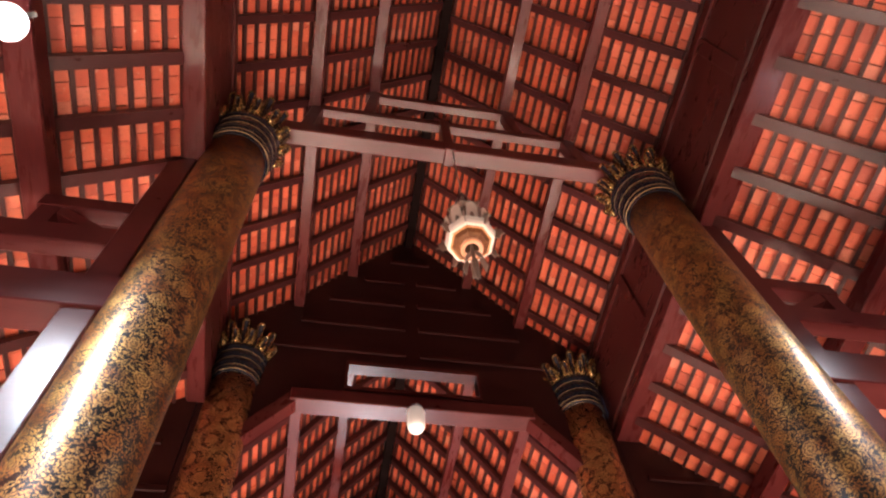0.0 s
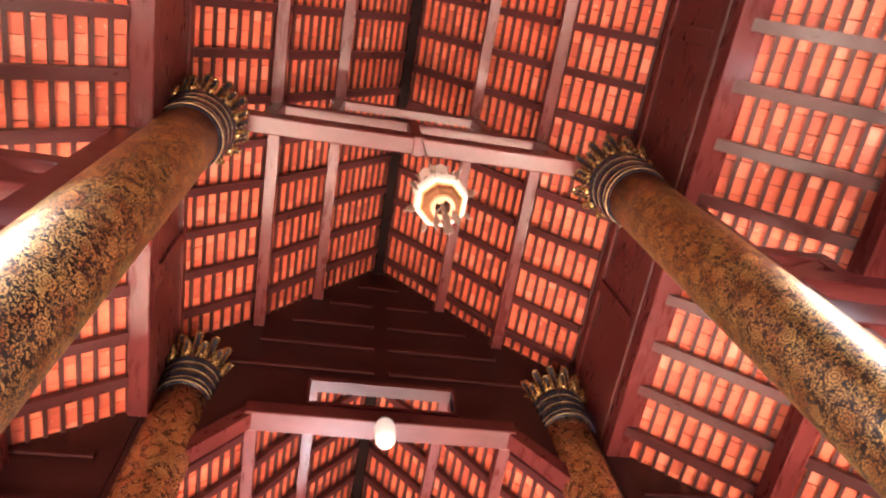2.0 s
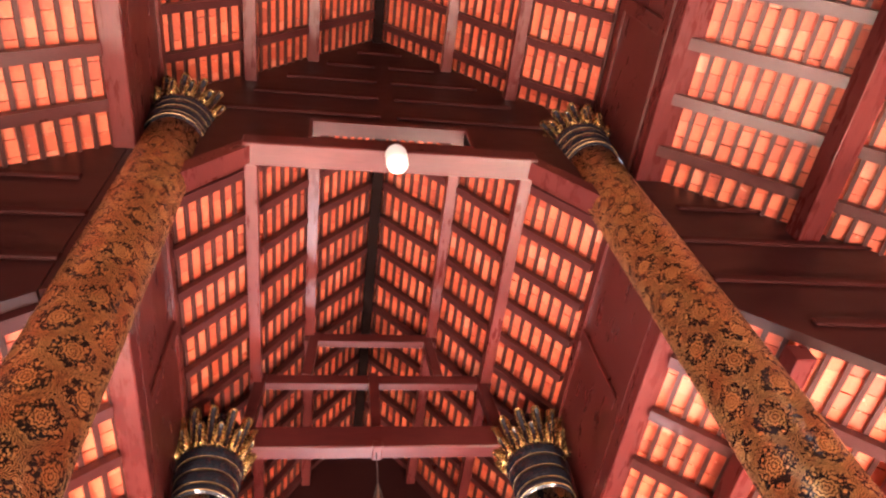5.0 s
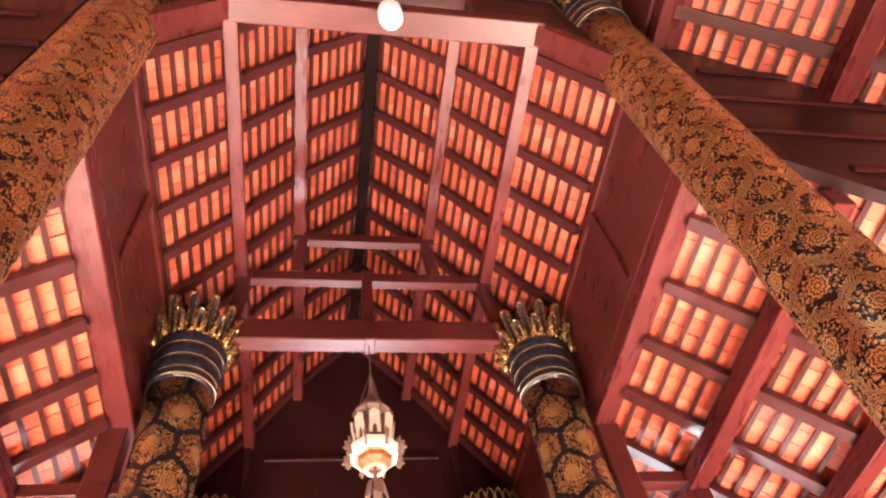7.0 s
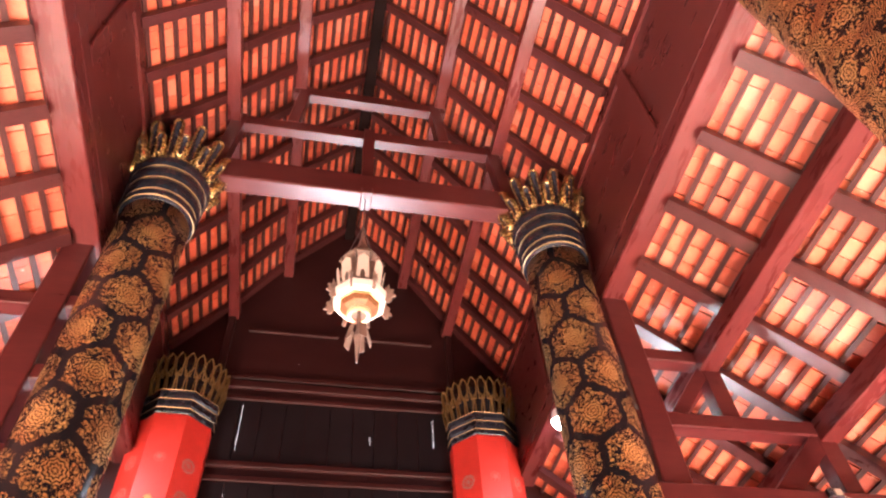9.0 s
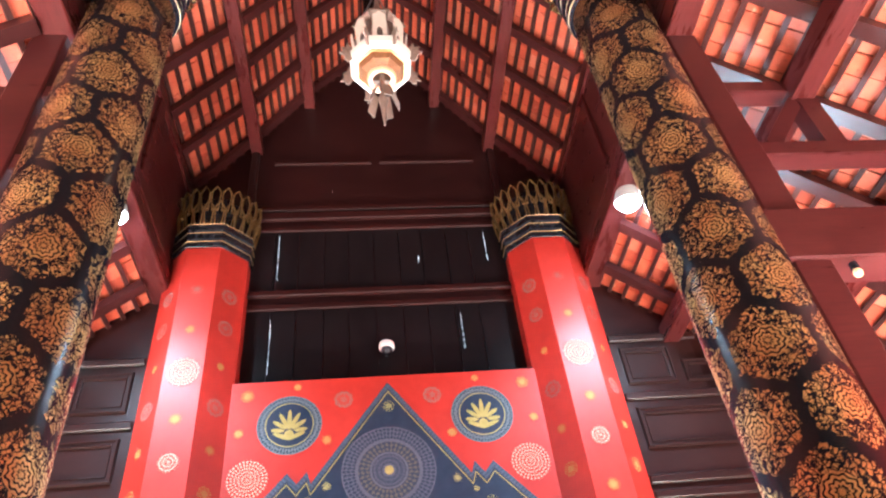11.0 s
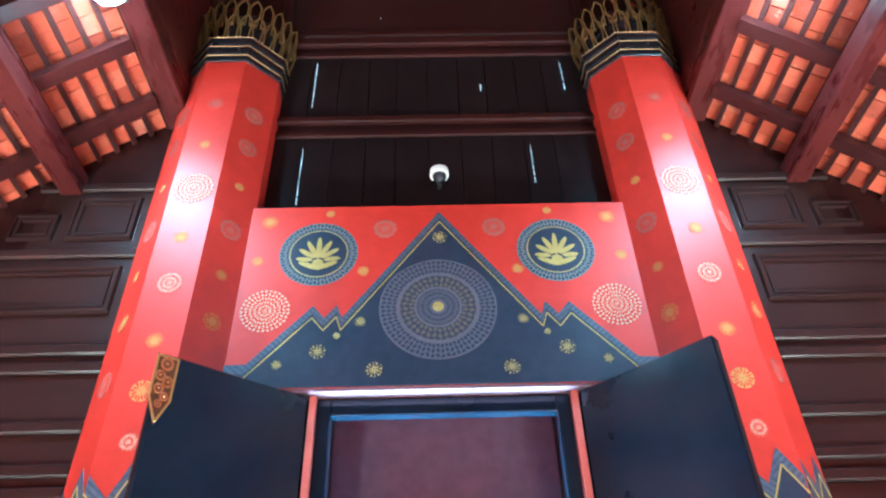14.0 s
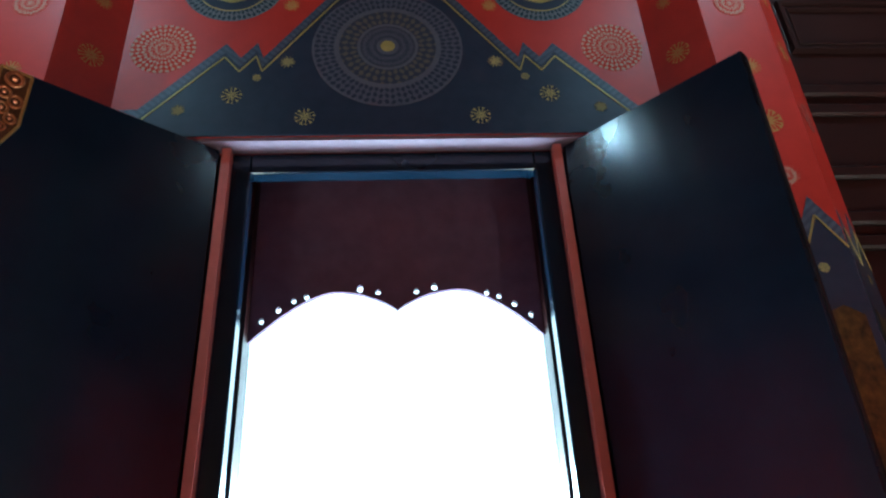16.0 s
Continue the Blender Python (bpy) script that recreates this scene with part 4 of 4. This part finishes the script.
def pilaster():
    p = empty("pilaster", (0, 0, 0), "eight-sided red lacquer pilaster with stencilled flowers and gilt crown", "column", "red door pilasters")
    rv = AP / math.cos(math.pi / 8)
    t = math.pi / 8
    part("shaft", lathe(bmesh.new(), [(rv * 1.0, 0), (rv, 5.58)], 8, turn=t), M_RED, p)
    cap = part("crown_band", lathe(bmesh.new(), [(rv + 0.005, 5.58), (rv + 0.015, 5.59), (rv + 0.015, 5.64), (rv + 0.005, 5.65), (rv + 0.02, 5.68), (rv + 0.02, 5.74), (rv + 0.008, 5.75), (rv + 0.025, 5.78), (rv + 0.025, 5.84), (rv * 0.8, 5.84)], 8, turn=t), M_BLACK, p)
    for z, rr in ((5.645, 0.012), (5.745, 0.016), (5.845, 0.022)):
        part("gilt_band", lathe(bmesh.new(), [(rv + rr, z - 0.007), (rv + rr + 0.01, z), (rv + rr, z + 0.007)], 8, caps=False, turn=t), M_OCHRE, cap)
    part("core", lathe(bmesh.new(), [(rv * 0.80, 5.83), (rv * 0.84, 6.24)], 8, turn=t), M_BLACK, p)
    tall = petal_mesh(0.090, 0.27, 0.018, 0.011, True, False)
    for row, z, rad, off in ((0, 5.85, 0.355, 0.0), (1, 6.03, 0.365, 0.5)):
        for i in range(26):
            ob = new("petal", tall)
            ob.parent = p
            a = 360 * (i + off) / 26
            ob.matrix_basis = pose(0, 0, 0, 0, 0, a) @ pose(0, -rad, z, 9, 0, 0)
    for z, r, mt in ((5.12, 0.05, M_LACE_D), (4.715, 0.038, M_LACE_G), (4.325, 0.125, M_LACE_W), (3.93, 0.042, M_LACE_G), (3.60, 0.075, M_LACE_W), (3.225, 0.046, M_LACE_G), (2.93, 0.060, M_LACE_G), (2.66, 0.05, M_LACE_W)):
        disc("flower", (0, -AP - 0.0005, z), r, mt, p, n=24)
    for turn in (45, -45):
        m = Matrix.Rotation(radians(turn), 4, "Z")
        for z, r, mt in ((5.10, 0.075, M_LACE_D), (4.78, 0.07, M_LACE_D), (4.42, 0.035, M_LACE_G), (4.06, 0.075, M_LACE_D), (3.72, 0.04, M_LACE_G), (3.40, 0.055, M_LACE_G), (3.02, 0.07, M_LACE_D)):
            f = disc("flower", (0, 0, 0), r, mt, p, n=20)
            f.matrix_basis = m @ pose(0, -AP - 0.0005, z)
    for turn in (0, 45, -45):
        bm = bmesh.new()
        w = AP * math.tan(math.pi / 8) - 0.004
        edge = [(w, 2.42), (w * 0.35, 2.56), (-w * 0.25, 2.385), (-w, 2.50)]
        prism(bm, [(-w, 0.01), (w, 0.01)] + edge, -AP - 0.004, -AP - 0.0005)
        ob = part("painted_foot", bm, M_EDGE, p, "grey blue mountain pattern at its foot")
        ob.matrix_basis = Matrix.Rotation(radians(turn), 4, "Z")
        bm = bmesh.new()
        inner = [(x, z - 0.085) for x, z in edge]
        prism(bm, [(-w, 0.01), (w, 0.01)] + inner, -AP - 0.007, -AP - 0.0045)
        part("foot_field", bm, M_BLUE, ob, "dark blue painted field")
        bm = bmesh.new()
        for (xa, za), (xb, zb) in zip(inner, inner[1:]):
            bar(bm, (xa, -AP - 0.008, za - 0.004), (xb, -AP - 0.008, zb - 0.004), 0.008, 0.003, (0, 1, 0))
        part("gold_line", bm, M_INK, ob)
        bm = bmesh.new()
        prism(bm, [(-w + 0.03, 0.01), (w - 0.03, 0.01), (w - 0.03, 2.06), (w * 0.3, 2.10), (-w * 0.2, 2.07), (-w + 0.03, 2.09)], -AP - 0.010, -AP - 0.0075)
        part("foot_gilding", bm, M_FOOT, ob, "worn dark gilt leaf pattern")
        f = disc("flower", (0, 0, 0), 0.022, M_BLUE_G, p, n=12)
        f.matrix_basis = Matrix.Rotation(radians(turn), 4, "Z") @ pose(0.02, -AP - 0.0072, 2.25)
    return p


pil = pilaster()
pil.location = (X0 - 1.54, 10.06 + AP, 0)
copy_thing(pil, pose(X0 + 1.54, 10.06 + AP, 0))

# door frame, scalloped board and leaves
door = empty("door_1", (X0, 10.42, 0), "open double door of blue black lacquer with a red edged frame", "door", kind="structure")


def on_door(name, bm, material, label=""):
    bmesh.ops.translate(bm, verts=bm.verts, vec=(-X0, -10.42, 0))
    return part(name, bm, material, door, label)


for s in (-1, 1):
    a, b = sorted((X0 + s * 0.692, X0 + s * 0.728))
    on_door("hinge_strip", box_bm(a, b, 10.295, 10.344, 0, 2.998), M_JAMB, "pink red painted strip")
    a, b = sorted((X0 + s * 0.614, X0 + s * 0.76))
    on_door("jamb", box_bm(a, b, 10.345, 10.415, 0, 3.0, bevel=0.005), M_DOOR)
    a, b = sorted((X0 + s * 0.762, X0 + s * 1.2))
    on_door("jamb_back", box_bm(a, b, 10.372, 10.415, 0, 3.0), M_DOOR)
on_door("header", box_bm(X0 - 0.614, X0 + 0.614, 10.345, 10.415, 2.90, 3.0, bevel=0.005), M_DOOR)
on_door("soffit", box_bm(X0 - 1.2, X0 + 1.2, 10.253, 10.343, 3.001, 3.019), M_SOFFIT_DAYLIT)

bm = bmesh.new()
edge = []
for i in range(41):
    u = -1 + 2 * i / 40
    k = abs(u)
    z = 2.395 + 0.095 * math.sin(math.pi * min(1, k / 0.86)) ** 0.8 if k < 0.43 else 2.49 - 0.23 * ((k - 0.43) / 0.57) ** 1.6
    edge.append((X0 + 0.64 * u, z))
outline = edge + [(X0 + 0.64, 3.25), (X0 - 0.64, 3.25)]
loops = [outline]
for d, dz, r in ((0.085, 0.034, 0.011), (0.165, 0.030, 0.014), (0.40, 0.030, 0.012), (0.455, 0.032, 0.011), (0.52, 0.036, 0.012), (0.59, 0.038, 0.011)):
    for s in (-1, 1):
        zz = min(edge, key=lambda e: abs(e[0] - X0 - s * d))[1] + dz
        loops.append([(X0 + s * d + r * math.cos(t * math.pi / 4), zz + 1.3 * r * math.sin(t * math.pi / 4)) for t in range(8)])
edges = []
for lp in loops:
    vs = [bm.verts.new((x, 10.68, z)) for x, z in lp]
    edges += [bm.edges.new((vs[i], vs[(i + 1) % len(vs)])) for i in range(len(vs))]
fill = bmesh.ops.triangle_fill(bm, edges=edges, use_beauty=True)
geom = bmesh.ops.extrude_face_region(bm, geom=[g for g in fill["geom"] if isinstance(g, bmesh.types.BMFace)])
bmesh.ops.translate(bm, verts=[g for g in geom["geom"] if isinstance(g, bmesh.types.BMVert)], vec=(0, 0.03, 0))
scallop = tagged(part("scalloped_board", bm, M_GLARE_BOARD), "board toned violet for door glare, with scalloped pierced lower edge behind the door head", "door valance")
for s in (-1, 1):
    a, b = sorted((X0 + s * 0.64, X0 + s * 0.80))
    tagged(part("trim_porch", box_bm(a, b, 10.60, 10.74, 0, 3.25), M_PANEL), "dark timber door post outside", "trim", kind="structure")
tagged(part("trim_porch_head", box_bm(X0 - 0.8, X0 + 0.8, 10.56, 10.74, 3.25, 3.4), M_PANEL), "dark timber beam outside the door", "trim", kind="structure")


def curl(bm, x, y, z, r):
    """A small raised ring with a boss in it."""
    n, k = 14, 6
    rings = []
    for i in range(n):
        a = 2 * math.pi * i / n
        rings.append([bm.verts.new((x + (r - r * 0.28 * math.cos(2 * math.pi * j / k)) * math.cos(a), y + r * 0.34 * math.sin(2 * math.pi * j / k), z + (r - r * 0.28 * math.cos(2 * math.pi * j / k)) * math.sin(a) * 1.1)) for j in range(k)])
    for i in range(n):
        for j in range(k):
            bm.faces.new((rings[i][j], rings[(i + 1) % n][j], rings[(i + 1) % n][(j + 1) % k], rings[i][(j + 1) % k]))
    bmesh.ops.create_icosphere(bm, subdivisions=1, radius=r * 0.45, matrix=Matrix.Translation((x, y + 0.002, z)))


def leaf(hx, hy, tx, ty, bracket):
    d = Vector((tx - hx, ty - hy, 0))
    a = math.degrees(math.atan2(d.y, d.x))
    lf = empty("door_leaf", (hx, hy, 0.03), "open door leaf in glossy blue black lacquer", "door")
    w = d.length
    body = part("panel", box_bm(0.0, w, -0.022, 0.022, 0, 2.965, bevel=0.006), M_DOOR, lf)
    part("edge_strip", box_bm(w + 0.0005, w + 0.006, -0.018, 0.018, 0.02, 2.945), M_BLACK, lf)
    if bracket:
        shapes = ((2.635, [(-0.065, -0.03), (-0.012, 0.09), (-0.012, 0.32), (-0.118, 0.32), (-0.118, 0.09)], ((-0.065, 0.275, 0.026), (-0.045, 0.21, 0.020), (-0.085, 0.185, 0.021), (-0.05, 0.145, 0.020), (-0.083, 0.11, 0.017), (-0.062, 0.07, 0.015))),
                  (2.07, [(-0.065, -0.13), (-0.010, 0.0), (-0.065, 0.13), (-0.120, 0.0)], ((-0.065, 0.0, 0.024), (-0.065, 0.055, 0.014), (-0.065, -0.055, 0.014))))
        for z, outline, scrolls in shapes:
            outline = [(px + 0.038, pz) for px, pz in outline]
            scrolls = [(px + 0.038, pz, r) for px, pz, r in scrolls]
            cx = sum(p[0] for p in outline) / len(outline)
            cz = sum(p[1] for p in outline) / len(outline)
            bm = bmesh.new()
            prism(bm, [(w + px, pz) for px, pz in outline], 0.0225, 0.029)
            br = part("gilt_plate", bm, M_RECESS, lf, "carved gilt corner plate")
            br.location = (0, 0, z)
            rim = bmesh.new()
            ring = [(w + cx + (px - cx) * 0.93, 0.031, cz + (pz - cz) * 0.95) for px, pz in outline]
            for p, q in zip(ring, ring[1:] + ring[:1]):
                bar(rim, p, q, 0.010, 0.010, (0, 1, 0), bevel=0.003)
            part("rim", rim, M_GOLD, br)
            bm = bmesh.new()
            for px, pz, r in scrolls:
                curl(bm, w + px, 0.031, pz, r)
            part("carving", bm, M_CARVE, br, "orange red carved scrolls")
    lf.rotation_euler = (0, 0, radians(a))
    return lf


M_CARVE = simple("orange gilt carving", (0.42, 0.11, 0.04), (0.66, 0.27, 0.09), 0.36, 0.45, 60)
M_RECESS = simple("dark gilt ground", (0.10, 0.032, 0.012), (0.24, 0.095, 0.03), 0.5, 0.3, 50)
leaf(X0 - 0.752, 10.325, -0.49, 9.805, 1)
leaf(X0 + 0.752, 10.325, 2.185, 9.735, 0)

# camera dome over the door
dome = empty("dome_camera", (0.89, 10.24, 4.56), "small white dome camera on the dark boards", "camera")
bm = lathe(bmesh.new(), [(0.062, 0), (0.066, 0.012), (0.062, 0.05), (0.05, 0.062)], 24)
part("housing", bm, M_WHITE, dome)
bm = lathe(bmesh.new(), [(0.004, -0.052), (0.028, -0.045), (0.044, -0.022), (0.05, 0.0)], 20)
part("dome", bm, M_BLACK, dome, "dark glass dome", smooth=True)
part("bracket", box_bm(-0.012, 0.012, 0.06, 0.18, 0.03, 0.05), M_STEEL, dome)

# ---- hanging lanterns ----


def lantern(x, y, z_beam, drop):
    """Octagonal filigree lantern; drop is the height of its bright ring."""
    ln = empty("hanging_lantern", (x, y, drop), "pale filigree octagonal lantern on a chain under the beam", "lantern", "hanging lanterns")
    t = math.pi / 8
    part("chain", lathe(bmesh.new(), [(0.006, 0.86), (0.006, z_beam - drop)], 6), M_STEEL, ln)
    for i in range(4):
        a = math.pi / 2 * i + 0.4
        part("stay", bar_bm((0.13 * math.cos(a), 0.13 * math.sin(a), 0.42), (0, 0, 0.90), 0.006, 0.006, (0.3, 0.2, 1)), M_STEEL, ln)
    part("crown", lathe(bmesh.new(), [(0.118, 0.40), (0.150, 0.42), (0.145, 0.45), (0.095, 0.49), (0.075, 0.55), (0.040, 0.62), (0.018, 0.72), (0.010, 0.86)], 8, turn=t), M_FILIGREE, ln)
    part("body", lathe(bmesh.new(), [(0.150, 0.06), (0.150, 0.10), (0.138, 0.26), (0.112, 0.40)], 8, caps=False, turn=t), M_FILIGREE, ln)
    pane = bmesh.new()
    prism(pane, [(-0.046, 0.0), (-0.017, 0.0), (-0.017, 0.05), (0.0, 0.085), (0.017, 0.05), (0.017, 0.0), (0.046, 0.0), (0.040, 0.19), (0.0, 0.225), (-0.040, 0.19)], -0.003, 0.003)
    pm = finish("pane", pane, M_PANE)
    fin = bmesh.new()
    prism(fin, [(0, -0.05), (0.03, -0.085), (0.055, -0.06), (0.05, -0.035), (0.088, -0.02), (0.06, 0.012), (0.072, 0.05), (0.038, 0.06), (0.034, 0.12), (0.012, 0.08), (0, 0.10)], -0.004, 0.004)
    fm = finish("fin", fin, M_FILIGREE)
    for i in range(8):
        ob = new("pane", pm)
        ob.parent = ln
        tagged(ob, "pale lit pane with an arched notch")
        ob.matrix_basis = pose(0, 0, 0, 0, 0, 45 * i) @ pose(0, -0.148, 0.115, 7.5, 0, 0)
        for r, z, k in ((0.185, 0.02, 0.95), (0.132, 0.36, 0.62)):
            ob = new("fin", fm)
            ob.parent = ln
            ob.matrix_basis = pose(0, 0, 0, 0, 0, 45 * i + 22.5) @ pose(r, 0, z) @ Matrix.Diagonal((k, 1, k, 1))
    part("ring", lathe(bmesh.new(), [(0.160, -0.030), (0.182, -0.028), (0.196, 0.0), (0.200, 0.055), (0.185, 0.065), (0.150, 0.06)], 8, caps=False, turn=t), M_PALE_GLOW, ln, "glowing pale ring")
    part("inner_rim", lathe(bmesh.new(), [(0.146, -0.042), (0.160, -0.042), (0.160, -0.028), (0.146, -0.028), (0.146, -0.042)], 8, caps=False, turn=t), M_ORANGE, ln)
    part("basket", lathe(bmesh.new(), [(0.148, -0.032), (0.126, -0.075), (0.085, -0.105)], 8, caps=False, turn=t), M_BROWN, ln, "orange gilt openwork basket")
    part("lower_ring", lathe(bmesh.new(), [(0.055, -0.135), (0.080, -0.14), (0.088, -0.125), (0.085, -0.10), (0.06, -0.11), (0.055, -0.135)], 16, caps=False), M_PEACH, ln, "peach coloured lit ring")
    part("tassel", lathe(bmesh.new(), [(0.010, -0.06), (0.018, -0.2), (0.014, -0.26), (0.030, -0.33), (0.018, -0.40), (0.012, -0.48), (0.004, -0.56)], 8), M_TASSEL, ln)
    fm2 = finish("tassel_leaf", box_bm(-0.002, 0.002, -0.03, 0.03, -0.16, 0.0), M_TASSEL)
    for i in range(5):
        ob = new("tassel_leaf", fm2)
        ob.parent = ln
        ob.matrix_basis = pose(0, 0, 0, 0, 0, 72 * i) @ pose(0.05, 0, -0.24, 0, -14, 0)
    part("bulb", lathe(bmesh.new(), [(0.01, 0.02), (0.035, 0.05), (0.04, 0.09), (0.02, 0.14), (0.015, 0.18)], 12), M_BULB, ln, "lit bulb")
    light = bpy.data.lights.new("lantern_light", "POINT")
    light.energy, light.color, light.shadow_soft_size = 0.1, (1, 0.72, 0.5), 0.05
    lo = new("lantern_light", light)
    lo.location = (x, y, drop - 0.02)
    return ln


M_TASSEL = simple("dim pinkish carving", (0.12, 0.075, 0.06), (0.24, 0.16, 0.13), 0.5, 0.0, 30)
M_BROWN = simple("brown gilt openwork", (0.12, 0.045, 0.02), (0.26, 0.11, 0.045), 0.45, 0.3, 40)
M_FILIGREE = simple("dim grey brown filigree", (0.15, 0.095, 0.075), (0.32, 0.215, 0.17), 0.5, 0.15, 40, 0.0, 0.5)
M_PALE_GLOW = glow("lit frosted ring", (0.60, 0.47, 0.39), 0.30)
M_PANE = glow("lit frosted pane", (0.50, 0.36, 0.28), 0.22)
M_PEACH = glow("lit peach glass", (0.60, 0.26, 0.14), 0.4)
M_BULB = glow("lit warm bulb", (1.0, 0.55, 0.25), 0.45)
lantern(X0 - 0.01, 7.83, 6.27, 5.00)
lantern(X0 + 0.02, 2.44, 8.10, 6.17)

# white globe under the stepped gable
globe = empty("globe_lamp", (X0, 5.02, 7.18), "white opal glass cylinder lamp under the gable beam", "lamp")
part("shade", lathe(bmesh.new(), [(0.02, -0.345), (0.07, -0.335), (0.088, -0.30), (0.094, -0.25), (0.094, -0.09), (0.085, -0.06), (0.04, -0.05)], 28), M_GLOBE, globe, smooth=True)
part("cap", lathe(bmesh.new(), [(0.045, -0.06), (0.045, -0.01), (0.06, 0.0)], 20), M_STEEL, globe)

# ---- floodlights, and added fill lamps ----


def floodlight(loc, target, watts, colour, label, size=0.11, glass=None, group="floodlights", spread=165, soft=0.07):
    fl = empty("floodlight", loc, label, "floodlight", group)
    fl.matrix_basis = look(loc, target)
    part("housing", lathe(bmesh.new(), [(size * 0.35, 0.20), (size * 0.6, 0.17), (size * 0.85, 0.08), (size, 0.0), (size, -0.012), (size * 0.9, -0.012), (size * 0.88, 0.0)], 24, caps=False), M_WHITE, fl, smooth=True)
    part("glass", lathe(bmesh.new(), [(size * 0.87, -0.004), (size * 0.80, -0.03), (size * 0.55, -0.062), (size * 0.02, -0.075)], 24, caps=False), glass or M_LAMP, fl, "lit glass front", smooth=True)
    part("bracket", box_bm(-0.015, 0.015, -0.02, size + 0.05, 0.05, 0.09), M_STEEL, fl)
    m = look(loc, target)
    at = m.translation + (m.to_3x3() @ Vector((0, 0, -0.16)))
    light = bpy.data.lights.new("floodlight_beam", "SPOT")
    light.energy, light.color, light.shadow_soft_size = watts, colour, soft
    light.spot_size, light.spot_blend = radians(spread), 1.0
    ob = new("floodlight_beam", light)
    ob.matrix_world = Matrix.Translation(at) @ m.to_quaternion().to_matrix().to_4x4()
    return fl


SPOT = "round white floodlight switched on under the wall plate"
floodlight((X0 - 1.98, 9.20, 5.16), (X0 - 1.72, 9.85, 1.7), 160, COOL, SPOT, spread=128)
floodlight((X0 + 1.96, 9.20, 5.16), (X0 + 1.72, 9.85, 1.7), 160, COOL, SPOT, spread=128)
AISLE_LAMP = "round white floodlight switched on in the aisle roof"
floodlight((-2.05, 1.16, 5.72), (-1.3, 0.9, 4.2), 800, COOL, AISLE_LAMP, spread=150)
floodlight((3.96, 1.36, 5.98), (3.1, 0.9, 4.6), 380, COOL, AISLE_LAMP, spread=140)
# unseen uplights added to brighten the nave and aisle roofs
FILL_UP = "added floor lamp, out of view, that fills the roof with light"
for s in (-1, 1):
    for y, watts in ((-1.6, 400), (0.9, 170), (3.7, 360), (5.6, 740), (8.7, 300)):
        floodlight((X0 + s * 1.35, y, 0.20), (X0 + s * 1.9, y + 0.2, 9), watts, WARM, FILL_UP, 0.13, M_FILL_LAMP, spread=110, soft=0.2)
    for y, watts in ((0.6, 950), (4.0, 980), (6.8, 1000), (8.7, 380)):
        floodlight((X0 + s * 3.1, y, 0.20), (X0 + s * 3.0, y + 0.2, 7), watts, WARM, FILL_UP, 0.13, M_FILL_LAMP, spread=120, soft=0.2)

# small work lights on the aisle beam
work = empty("work_light", (3.84, 7.735, 3.60), "small black floodlight clamped on the aisle beam", "floodlight")
part("housing", box_bm(-0.05, 0.05, -0.04, 0.0, -0.035, 0.035, bevel=0.008), M_BLACK, work)
part("glass", box_bm(-0.012, 0.036, -0.046, -0.041, -0.02, 0.02), M_PALE, work, "pale glass front")
wire = bmesh.new()
prev = None
for i in range(11):
    u = i / 10
    p = Vector((3.88 + 0.95 * u, 7.715, 3.60 - 0.10 * math.sin(math.pi * u) - 0.12 * u))
    if prev is not None:
        bar(wire, prev, p, 0.004, 0.004)
    prev = p
tagged(part("cable", wire, M_PALE), "thin pale cable along the aisle beam", "cable")
bulb = empty("bulb_lamp", (3.06, 7.80, 3.36), "small bare bulb under the aisle beam", "lamp")
part("socket", lathe(bmesh.new(), [(0.02, -0.09), (0.022, 0.0)], 12), M_BLACK, bulb)
part("bulb", lathe(bmesh.new(), [(0.004, -0.13), (0.018, -0.122), (0.022, -0.105), (0.014, -0.085)], 14), M_BULB, bulb, "lit bulb", smooth=True)

# daylight in the doorway
lamp("door_daylight", (X0, 11.0, 1.3), (X0, 5.0, 3.0), 420, 1.3, (0.90, 0.94, 1.0))
bm = box_bm(X0 - 60, X0 + 60, 60, 60.1, -0.4, 90)
tagged(part("backdrop", bm, glow("white hazy sky", (0.95, 0.97, 1.0), 12.0)), "overexposed white sky beyond the door", "sky", kind="structure")
